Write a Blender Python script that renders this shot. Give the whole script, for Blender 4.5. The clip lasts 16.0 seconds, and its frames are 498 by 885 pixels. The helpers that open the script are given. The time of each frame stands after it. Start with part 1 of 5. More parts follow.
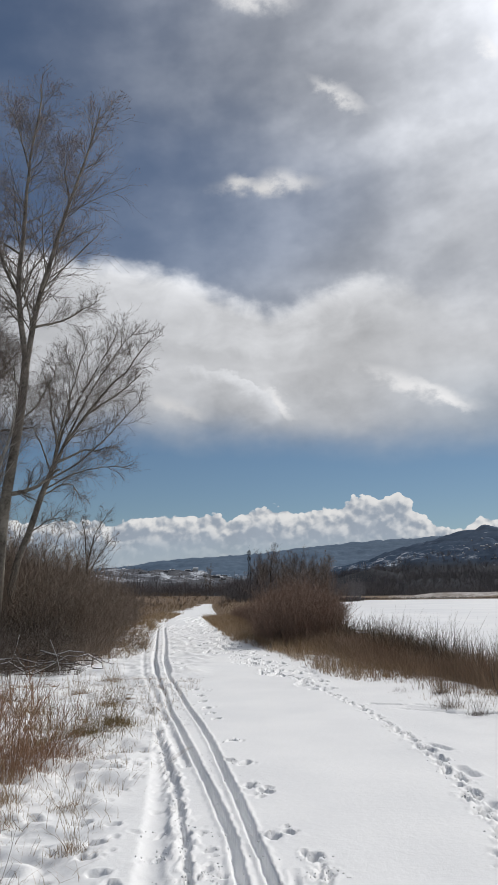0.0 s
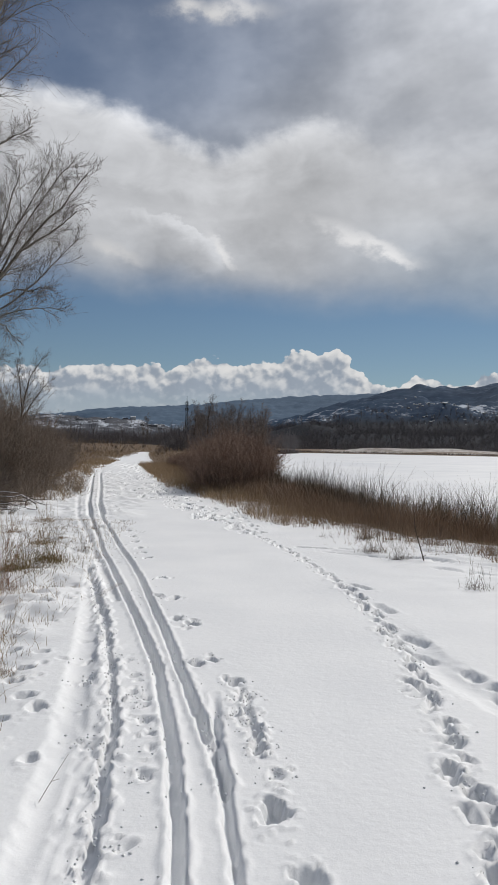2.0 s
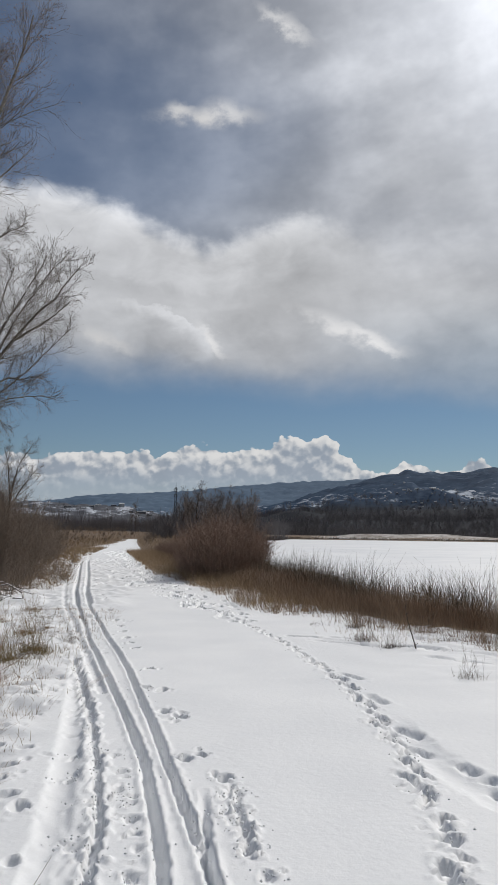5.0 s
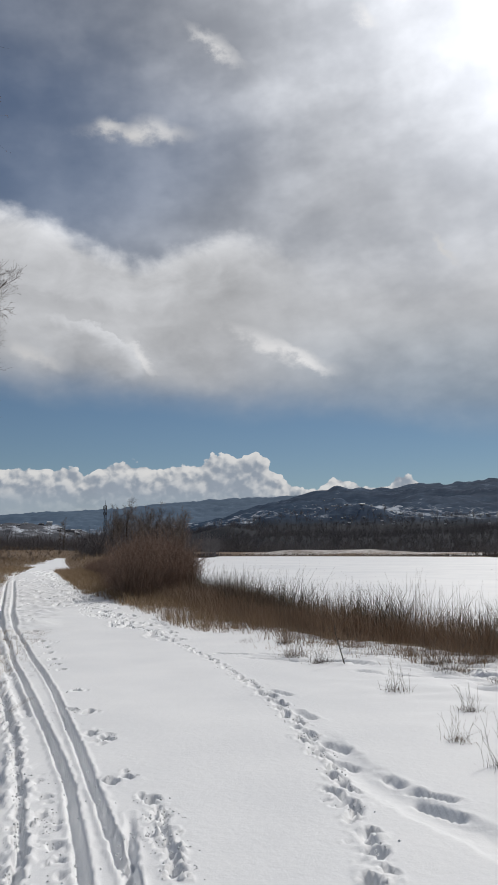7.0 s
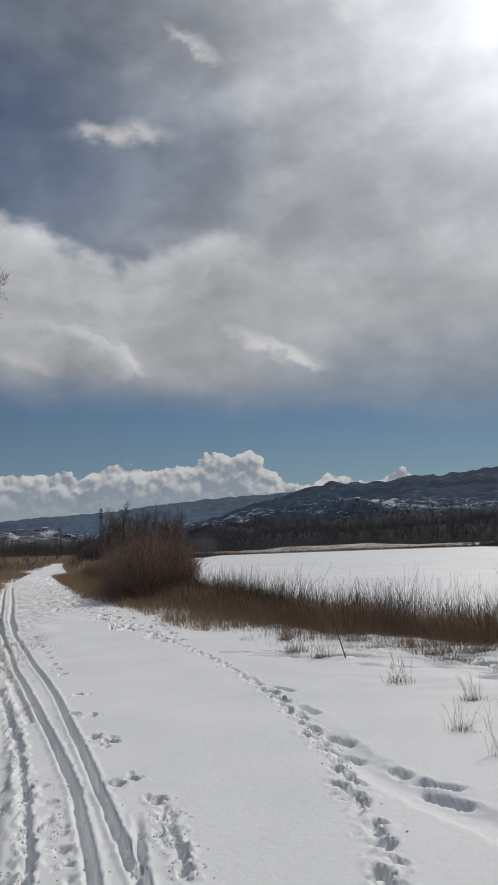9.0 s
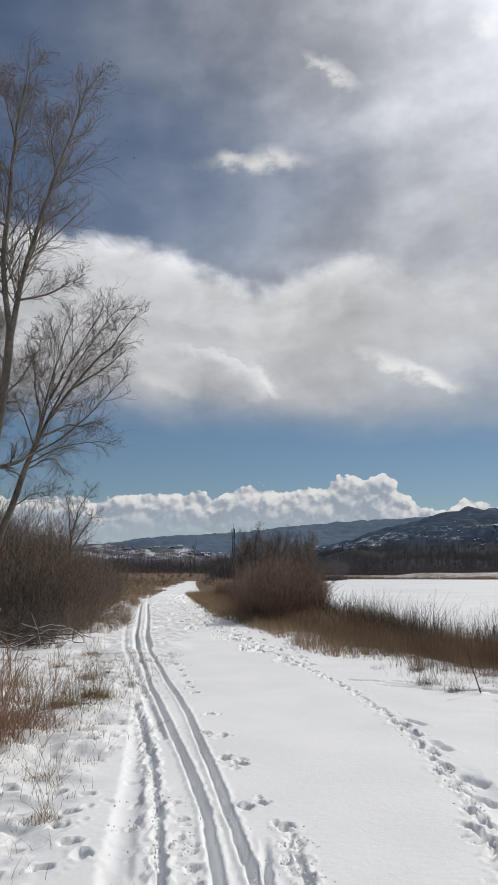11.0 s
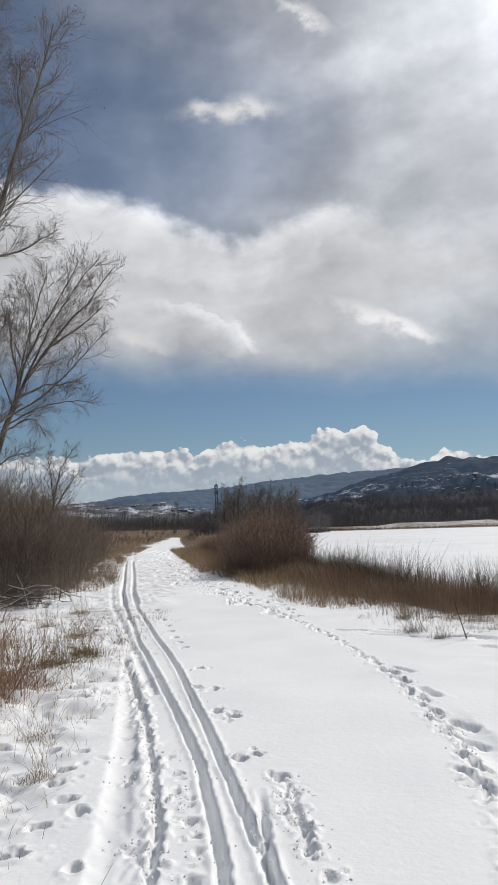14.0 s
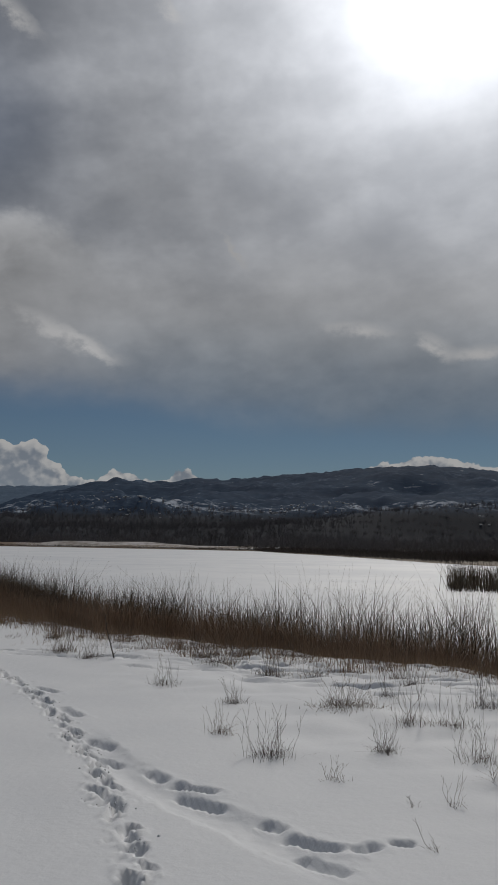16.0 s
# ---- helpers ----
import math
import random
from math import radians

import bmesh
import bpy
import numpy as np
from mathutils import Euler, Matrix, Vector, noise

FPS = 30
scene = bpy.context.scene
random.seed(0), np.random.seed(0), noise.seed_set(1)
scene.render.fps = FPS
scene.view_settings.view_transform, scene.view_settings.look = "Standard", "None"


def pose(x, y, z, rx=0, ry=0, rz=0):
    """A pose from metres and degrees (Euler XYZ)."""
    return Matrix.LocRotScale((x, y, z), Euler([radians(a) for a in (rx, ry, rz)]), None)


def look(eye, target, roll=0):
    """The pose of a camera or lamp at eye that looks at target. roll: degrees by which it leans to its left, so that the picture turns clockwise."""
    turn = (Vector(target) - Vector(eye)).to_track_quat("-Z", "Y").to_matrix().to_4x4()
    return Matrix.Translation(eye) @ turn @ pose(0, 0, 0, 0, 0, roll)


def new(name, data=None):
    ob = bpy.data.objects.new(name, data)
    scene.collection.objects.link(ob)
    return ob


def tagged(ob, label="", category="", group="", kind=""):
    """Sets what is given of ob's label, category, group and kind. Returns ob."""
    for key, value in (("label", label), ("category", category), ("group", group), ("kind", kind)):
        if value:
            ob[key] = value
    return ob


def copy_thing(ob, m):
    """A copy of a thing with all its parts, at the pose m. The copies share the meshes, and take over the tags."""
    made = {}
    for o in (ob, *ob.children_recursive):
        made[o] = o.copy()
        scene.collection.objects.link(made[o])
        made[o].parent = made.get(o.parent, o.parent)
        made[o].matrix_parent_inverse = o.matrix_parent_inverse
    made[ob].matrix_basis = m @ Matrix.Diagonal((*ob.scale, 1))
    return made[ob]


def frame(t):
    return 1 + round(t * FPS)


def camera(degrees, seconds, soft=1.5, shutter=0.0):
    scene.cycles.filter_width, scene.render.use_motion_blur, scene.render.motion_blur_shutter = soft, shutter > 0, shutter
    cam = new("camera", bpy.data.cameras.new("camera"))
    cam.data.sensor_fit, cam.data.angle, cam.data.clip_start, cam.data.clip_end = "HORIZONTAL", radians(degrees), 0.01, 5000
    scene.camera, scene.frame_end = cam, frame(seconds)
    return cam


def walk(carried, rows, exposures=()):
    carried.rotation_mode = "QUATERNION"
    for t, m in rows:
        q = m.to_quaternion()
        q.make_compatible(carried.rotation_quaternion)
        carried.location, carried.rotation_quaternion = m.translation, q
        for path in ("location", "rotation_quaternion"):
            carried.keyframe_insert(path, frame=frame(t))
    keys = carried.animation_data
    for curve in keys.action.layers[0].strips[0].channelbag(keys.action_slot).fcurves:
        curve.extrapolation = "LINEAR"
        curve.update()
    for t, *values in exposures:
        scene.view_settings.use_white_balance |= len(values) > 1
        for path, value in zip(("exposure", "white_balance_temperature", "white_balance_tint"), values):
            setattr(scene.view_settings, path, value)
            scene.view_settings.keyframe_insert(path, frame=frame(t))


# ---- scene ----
def view(dx, dy, dz, yaw, pitch, roll):
    """The camera near its standing place: shift in metres, yaw to the left, pitch up and roll in degrees."""
    eye = Vector((dx, dy, 1.6 + dz))
    a, b = radians(yaw), radians(pitch)
    ahead = Vector((-math.sin(a) * math.cos(b), math.cos(a) * math.cos(b), math.sin(b)))
    return look(eye, eye + ahead, roll)


cam = camera(34.221, 16.0, 1.5)
PATH = [
    (0.0, view(-0.034, -0.094, 0.042, -0.14, 10.93, -0.67)),
    (0.5, view(0.001, -0.016, -0.001, -4.72, 8.10, -1.24)),
    (1.0, view(-0.018, 0.004, -0.010, -3.65, 5.58, 0.13)),
    (1.5, view(-0.011, -0.023, -0.015, -3.47, 4.99, 1.87)),
    (2.0, view(0.007, 0.043, -0.018, -4.48, 0.49, 1.05)),
    (2.5, view(0.016, 0.000, -0.003, -5.77, -0.46, 0.86)),
    (3.0, view(0.019, 0.032, 0.008, -6.56, 1.94, 0.24)),
    (3.5, view(0.000, 0.014, 0.003, -5.58, 3.89, 0.59)),
    (3.7, view(-0.009, 0.002, 0.003, -5.22, 4.69, 1.08)),
    (5.8, view(0.010, 0.001, -0.024, -5.38, 6.88, 0.41)),
    (6.0, view(0.006, -0.007, -0.015, -6.52, 7.00, 0.15)),
    (6.5, view(0.025, 0.004, -0.014, -8.57, 7.46, 0.05)),
    (7.0, view(0.027, -0.014, -0.016, -10.09, 7.83, 0.03)),
    (7.5, view(0.041, -0.004, -0.022, -11.16, 7.87, -0.44)),
    (8.0, view(0.025, -0.009, -0.026, -11.27, 7.91, -1.30)),
    (8.2, view(0.023, -0.008, -0.023, -11.18, 8.05, -1.81)),
    (10.3, view(0.048, -0.021, -0.022, -7.80, 7.18, -0.25)),
    (10.5, view(0.061, -0.041, -0.011, -5.12, 7.72, -0.29)),
    (11.0, view(0.019, -0.082, 0.015, -1.12, 9.41, 0.08)),
    (11.5, view(-0.070, 0.010, 0.009, 6.72, 7.04, -0.38)),
    (12.0, view(-0.062, -0.037, 0.024, 7.40, 4.94, 0.14)),
    (12.5, view(-0.069, 0.051, 0.017, 4.65, 5.91, -0.12)),
    (13.0, view(-0.040, 0.034, 0.015, 3.81, 5.29, -0.98)),
    (13.5, view(-0.035, 0.028, 0.022, 1.77, 5.51, -1.12)),
    (14.0, view(-0.011, 0.024, 0.016, -2.46, 6.23, -1.62)),
    (14.5, view(-0.015, 0.025, 0.023, -8.02, 6.55, -1.78)),
    (15.0, view(0.000, 0.052, 0.006, -13.94, 6.52, -0.36)),
    (15.5, view(0.022, 0.042, 0.010, -20.42, 6.58, 0.67)),
    (16.0, view(0.033, -0.008, 0.018, -25.58, 7.44, 1.09)),
]
EXPOSURES = [(0.0, -0.10, 6500, 10), (1.0, -0.14, 6500, 10), (3.5, -0.20, 6500, 10), (5.8, -0.2, 6500, 10), (7.0, -0.27, 6500, 10), (7.5, -0.55, 6500, 10), (8.0, -0.63, 6500, 10), (8.2, -0.66, 6500, 10), (9.3, -0.52, 6500, 10), (10.3, -0.36, 6500, 10), (11.0, -0.12, 6550, 10),
             (11.6, 0.18, 6650, 10), (12.1, 0.20, 6650, 10), (12.5, 0.06, 6600, 10), (13.5, 0.03, 6580, 10), (14.0, 0.01, 6550, 10), (14.5, -0.24, 6500, 10), (15.0, -0.5, 6500, 10), (15.5, -0.85, 6500, 10), (16.0, -1.17, 6500, 10)]
walk(cam, PATH, EXPOSURES)

# ---- world, sun ----
SUN_AZ, SUN_EL = 40.0, 37.0
SUN_DIR = Vector((math.sin(radians(SUN_AZ)) * math.cos(radians(SUN_EL)),
                  math.cos(radians(SUN_AZ)) * math.cos(radians(SUN_EL)), math.sin(radians(SUN_EL))))
lamp = bpy.data.lights.new("sun", "SUN")
lamp.energy, lamp.angle, lamp.color = 3.0, radians(0.9), (1.0, 0.95, 0.88)
sun = new("sun", lamp)
sun.matrix_world = look(SUN_DIR * 50, (0, 0, 0))


class Val:
    """A number that runs through a node tree; the usual operators add Math nodes."""

    def __init__(self, tree, sock):
        self.tree, self.sock = tree, sock

    def op(self, kind, *others, clamp=False):
        n = self.tree.nodes.new("ShaderNodeMath")
        n.operation, n.use_clamp = kind, clamp
        for i, o in enumerate((self, *others)):
            if isinstance(o, Val):
                self.tree.links.new(o.sock, n.inputs[i])
            else:
                n.inputs[i].default_value = o
        return Val(self.tree, n.outputs[0])

    def __add__(self, o): return self.op("ADD", o)
    def __sub__(self, o): return self.op("SUBTRACT", o)
    def __mul__(self, o): return self.op("MULTIPLY", o)
    def __truediv__(self, o): return self.op("DIVIDE", o)
    def __pow__(self, o): return self.op("POWER", o)

    def minus_from(self, k): return self.op("MULTIPLY", -1.0).op("ADD", k)

    def step(self, a, b, lo=0.0, hi=1.0):
        """A smooth step from lo at a to hi at b."""
        n = self.tree.nodes.new("ShaderNodeMapRange")
        n.interpolation_type = "SMOOTHSTEP"
        if a > b:
            a, b, lo, hi = b, a, hi, lo
        for name, v in (("From Min", a), ("From Max", b), ("To Min", lo), ("To Max", hi)):
            n.inputs[name].default_value = v
        self.tree.links.new(self.sock, n.inputs["Value"])
        return Val(self.tree, n.outputs["Result"])


def vec(tree, x, y, z=0.0):
    n = tree.nodes.new("ShaderNodeCombineXYZ")
    for i, o in enumerate((x, y, z)):
        if isinstance(o, Val):
            tree.links.new(o.sock, n.inputs[i])
        else:
            n.inputs[i].default_value = o
    return n.outputs[0]


def noise_at(tree, v, scale=1.0, detail=4.0, rough=0.55, distort=0.0):
    n = tree.nodes.new("ShaderNodeTexNoise")
    n.inputs["Scale"].default_value, n.inputs["Detail"].default_value = scale, detail
    n.inputs["Roughness"].default_value, n.inputs["Distortion"].default_value = rough, distort
    if v is not None:
        tree.links.new(v, n.inputs["Vector"])
    return Val(tree, n.outputs["Fac"])


def cells_at(tree, v, scale):
    n = tree.nodes.new("ShaderNodeTexVoronoi")
    n.feature, n.inputs["Scale"].default_value = "SMOOTH_F1", scale
    n.inputs["Smoothness"].default_value = 0.25
    tree.links.new(v, n.inputs["Vector"])
    return Val(tree, n.outputs["Distance"])


def blend(tree, fac, a, b):
    n = tree.nodes.new("ShaderNodeMix")
    n.data_type = "RGBA"
    for sock, o in ((n.inputs["Factor"], fac), (n.inputs[6], a), (n.inputs[7], b)):
        if isinstance(o, Val):
            tree.links.new(o.sock, sock)
        elif isinstance(o, bpy.types.NodeSocket):
            tree.links.new(o, sock)
        elif isinstance(o, tuple):
            sock.default_value = (*o, 1.0)
        else:
            sock.default_value = o
    return n.outputs[2]


def tint(tree, value, colour):
    """A colour scaled by a value."""
    n = tree.nodes.new("ShaderNodeVectorMath")
    n.operation = "SCALE"
    n.inputs[0].default_value = colour
    tree.links.new(value.sock, n.inputs["Scale"])
    return n.outputs[0]


def ramp(tree, value, lo, hi, stops):
    """A broken line through (position, height) stops, as a grey ramp between lo and hi."""
    n = tree.nodes.new("ShaderNodeValToRGB")
    n.color_ramp.interpolation = "EASE"
    for i, (p, h) in enumerate(stops):
        e = n.color_ramp.elements[i] if i < 2 else n.color_ramp.elements.new(1.0)
    for e, (p, h) in zip(n.color_ramp.elements, stops):
        e.position = (p - lo) / (hi - lo)
        e.color = (h / 10, h / 10, h / 10, 1)
    tree.links.new(((value - lo) / (hi - lo)).sock, n.inputs[0])
    return Val(tree, n.outputs[0]) * 10.0


def ramp2(tree, value, lo, hi, stops):
    """As ramp(), for heights up to 40."""
    return ramp(tree, value, lo, hi, [(p, h / 4.0) for p, h in stops]) * 4.0


def build_sky():
    world = bpy.data.worlds.new("winter_sky")
    scene.world = world
    world.use_nodes = True
    tr = world.node_tree
    tr.nodes.clear()
    sky = tr.nodes.new("ShaderNodeTexSky")
    sky.sky_type, sky.sun_disc = "NISHITA", False
    sky.sun_elevation, sky.sun_rotation = radians(SUN_EL), radians(SUN_AZ)
    sky.altitude, sky.air_density, sky.dust_density, sky.ozone_density = 300, 1.0, 0.0, 4.0
    air = tr.nodes.new("ShaderNodeVectorMath")
    air.operation = "SCALE"
    air.inputs["Scale"].default_value = SKY_STRENGTH
    tr.links.new(sky.outputs[0], air.inputs[0])
    co = tr.nodes.new("ShaderNodeTexCoord")
    sep = tr.nodes.new("ShaderNodeSeparateXYZ")
    tr.links.new(co.outputs["Generated"], sep.inputs[0])
    x, y, z = (Val(tr, sep.outputs[i]) for i in range(3))
    az = x.op("ARCTAN2", y) * 57.2958
    el = z.op("ARCSINE") * 57.2958
    toward = x * SUN_DIR.x + y * SUN_DIR.y + z * SUN_DIR.z
    ang = toward.op("MINIMUM", 1.0).op("ARCCOSINE") * 57.2958

    big = noise_at(tr, vec(tr, az * 0.045, el * 0.07, 3.0), 1.0, 3.0, 0.5)
    mid = noise_at(tr, vec(tr, az * 0.15, el * 0.22, 7.0), 1.0, 4.0, 0.52)
    fine = noise_at(tr, vec(tr, az * 0.55, el * 0.8, 1.0), 1.0, 5.0, 0.6)

    # thin high sheet, thicker towards the sun, torn open to the blue on the far side
    aureole = (ang / 4.2).op("MULTIPLY", -1.0).op("EXPONENT") * GLARE + (ang / 17.0).op("MULTIPLY", -1.0).op("EXPONENT") * 1.2
    streak = noise_at(tr, vec(tr, az * 0.10 + el * 0.10, el * 0.34 - az * 0.10, 5.0), 1.0, 4.0, 0.55)
    elw = el + (big - 0.5) * 5.0 + (mid - 0.5) * 3.0
    sheet = (elw + az.step(12.0, 38.0, 0.0, 2.5)).step(9.5, 17.0) * az.step(-26.0, 20.0, 0.06, 0.97) * mid.step(0.2, 0.8, 0.9, 1.0)
    gap = (((az + 5.0) / 17.0) ** 2.0 + ((elw - 27.5) / 6.0) ** 2.0).op("SQRT").step(1.3, 0.3)
    sheet = sheet * (gap * 0.42).minus_from(1.0)
    veil = aureole + (mid * 0.32 + streak * 0.22 + big * 0.46).step(0.32, 0.68, 0.13, 0.43) * big.step(0.3, 0.7, 0.85, 1.15) * (mid * 0.7 + fine * 0.3).step(0.32, 0.68, 0.84, 1.16)
    colour = blend(tr, sheet, air.outputs[0], tint(tr, veil * 1.13, (0.95, 0.98, 1.04)))

    # the broad bank of cloud: billows with bright rounded upper rims
    rise = ramp2(tr, az + (mid - 0.5) * 1.4, -60.0, 80.0, [(-60, 22.0), (-26, 23.2), (-17, 23.7), (-10, 23.2), (-7, 23.0), (-4.2, 22.3), (-1.9, 21.5), (0.2, 20.8), (1.8, 20.3), (3.0, 20.4), (4.6, 21.0), (6.4, 21.7),
                                                          (8.6, 22.3), (11.2, 21.9), (13.2, 21.0), (16, 20.0), (22, 19.4), (28, 20.5), (80, 20.0)])
    puff = noise_at(tr, vec(tr, az * 0.30, el * 0.42, 11.0), 1.0, 5.0, 0.55, 0.4)
    under = rise + (mid - 0.5) * 1.0 + (fine - 0.5) * 1.3 - el
    crisp = az.step(6.0, 20.0)
    mask = (under + (puff - 0.5) * 1.6).step(-0.6, 1.1) * (crisp.minus_from(1.0)) + under.step(-2.5, 4.0) * crisp * 0.7
    mask = mask * (el + az.step(12.0, 38.0, 0.0, 2.6) + az.step(8.0, -8.0, 0.0, -1.2) + (mid - 0.5) * 2.6 + (big - 0.5) * 2.0).step(9.0, 12.8)
    rim = (under.op("MAXIMUM", 0.0) / 1.3).op("MULTIPLY", -1.0).op("EXPONENT") * az.step(17.0, 2.0, 0.04, 0.34)
    low_x, low_y = az + 2.3 + (fine - 0.5) * 2.6 + (mid - 0.5) * 3.0 + (puff - 0.5) * 2.0, el - 14.2 + (mid - 0.5) * 1.8 + (fine - 0.5) * 1.4 + (puff - 0.5) * 1.6
    low_billow = ((low_x / 5.4).op("ABSOLUTE") ** 2.2 + ((low_y + low_x * 0.13) / 2.0).op("ABSOLUTE") ** 2.2) ** 0.4545
    low_rim = low_billow.step(1.06, 0.93) * low_billow.step(0.30, 1.0) * (low_x * 0.35 + low_y * 0.5).step(-0.6, 1.6)
    seam = ((el - 16.9 + az * 0.10 + (puff - 0.5) * 3.0) / 1.1).op("ABSOLUTE").step(1.0, 0.0) * az.step(4.5, 0.0) * az.step(-16.0, -6.0)
    hollow = (((az - 8.6 + (mid - 0.5) * 3.0) / 6.0) ** 2.0 + ((el - 18.2 + (puff - 0.5) * 3.0) / 2.8) ** 2.0).op("SQRT").step(1.25, 0.1)
    foot = (((az - 6.2) / 4.0) ** 2.0 + ((el - 14.8 + (mid - 0.5) * 2.0) / 2.6) ** 2.0).op("SQRT").step(1.3, 0.2)
    lobes = low_rim * 0.17 - seam * 0.06 - hollow * 0.13 - foot * 0.06 + (puff - 0.5) * az.step(16.0, 2.0, 0.12, 0.34)
    body = rim * (puff - 0.2).step(0.1, 0.5, 0.55, 1.1) + lobes + (mid - 0.5) * 0.22 + (big - 0.5) * 0.2 + (streak - 0.5) * 0.14 + (fine - 0.5) * 0.12 + el.step(10.0, 16.0, 0.43, 0.56) + az.step(4.0, 26.0, 0.0, -0.05)
    lit = (body.op("MAXIMUM", 0.2) + aureole * 0.55) * (az.step(9.0, 22.0) * el.step(19.0, 12.0) * 0.24).minus_from(1.0)
    bank = blend(tr, az.step(8.0, 24.0) * el.step(18.0, 11.0), tint(tr, lit, (0.985, 1.0, 1.03)), tint(tr, lit, (0.80, 0.93, 1.06)))
    colour = blend(tr, mask * el.step(9.0, 17.0, 0.80, 0.93), colour, bank)

    # torn wisps
    for a0, e0, ra, re, slope, light in ((1.9, 28.5, 3.9, 0.62, 0.04, 0.56), (3.2, 28.9, 1.6, 0.72, -0.10, 0.66), (-0.3, 28.8, 1.1, 0.55, 0.0, 0.58), (12.3, 14.4, 3.9, 0.72, -0.36, 0.70), (14.0, 13.8, 1.9, 0.5, -0.55, 0.76),
                                         (7.4, 33.9, 2.0, 0.60, -0.48, 0.62), (18.8, 35.2, 1.0, 0.7, -0.4, 0.72), (0.8, 39.9, 3.6, 0.9, -0.1, 0.66), (2.5, 13.9, 1.1, 0.55, -0.9, 0.74),
                                         (-5.0, 13.5, 2.0, 0.55, -0.35, 0.58), (33.4, 15.4, 2.6, 0.5, -0.10, 0.60), (38.7, 14.1, 1.4, 0.75, -0.5, 0.60), (42.2, 13.6, 2.8, 0.45, 0.0, 0.58), (24.4, 20.8, 1.0, 0.4, -1.0, 0.50)):
        ax, ey = az - a0 + (mid - 0.5) * 1.2 + (fine - 0.5) * 1.8, el - e0 + (mid - 0.5) * 0.5 + (fine - 0.5) * 1.1
        d = ((ax / ra) ** 2.0 + ((ey - ax * slope) / re) ** 2.0).op("SQRT")
        colour = blend(tr, d.step(1.45, 0.05) * fine.step(0.26, 0.64, 0.25, 1.0), colour, tint(tr, aureole * 0.5 + light * 1.08, (1.0, 1.0, 1.01)))

    # heaped clouds low over the hills, pale haze at their foot
    haze = el.step(6.0, 1.5) * az.step(14.0, -8.0)
    colour = blend(tr, haze * 0.6, colour, (0.42, 0.49, 0.57))
    top = ramp(tr, az, -60.0, 80.0, [(-60, 4.4), (-30, 5.0), (-14, 5.1), (-9.4, 5.3), (-6, 5.75), (-3.4, 5.95), (-1.1, 5.5), (-0.2, 6.0), (3.4, 6.15), (5.6, 6.1), (6.9, 6.25),
                                     (7.7, 6.6), (8.6, 6.85), (9.7, 6.45), (10.6, 6.85), (11.6, 6.0), (12.4, 5.2), (14.7, 4.2), (15.3, 4.6), (16.2, 5.35), (17.2, 5.1), (18.1, 4.6), (19.7, 4.4), (20.4, 5.25), (21.5, 4.9), (22.6, 4.3),
                                     (33, 4.9), (35.4, 6.0), (38.2, 6.45), (40.2, 5.9), (41.5, 5.6), (60, 4.4)])

    def lumps(da, de):
        v = vec(tr, az + da + (fine - 0.5) * 0.9, (el + de) * 1.1 + (fine - 0.5) * 0.3, 0.0)
        return (cells_at(tr, v, 0.42).minus_from(0.55) * 1.7 + cells_at(tr, v, 1.05).minus_from(0.5) * 1.05 + cells_at(tr, v, 2.4).minus_from(0.5) * 0.55
                + noise_at(tr, v, 3.0, 5.0, 0.65) * 0.46 + 0.08)

    here, there = lumps(0.0, 0.0), lumps(0.22, 0.34)
    edge = top + here * az.step(12.5, 15.5, 0.62, 0.50) * mid.step(0.3, 0.65, 0.55, 1.25) - el - az.step(12.5, 15.5, 0.10, -0.02)
    heap = edge.step(-0.04, 0.08)
    light = (here - there) * 0.75 + edge.step(1.0, 0.0) * az.step(-4.0, 6.0, 0.16, 0.26) + el.step(3.0, 6.5, 0.30, 0.42) + (fine - 0.5) * 0.3
    white = blend(tr, light.step(0.08, 0.95), (0.32, 0.37, 0.44), (0.79, 0.79, 0.785))
    white = blend(tr, (edge + (mid - 0.5) * 1.6).step(0.6, 3.0) * az.step(14.0, 2.0, 0.3, 0.8), white, (0.39, 0.45, 0.53))
    colour = blend(tr, heap * el.step(2.6, 4.6, 0.6, 1.0), colour, white)

    back = tr.nodes.new("ShaderNodeBackground")
    out = tr.nodes.new("ShaderNodeOutputWorld")
    tr.links.new(colour, back.inputs[0])
    tr.links.new(back.outputs[0], out.inputs[0])


SKY_STRENGTH, GLARE = 0.052, 4.4
build_sky()

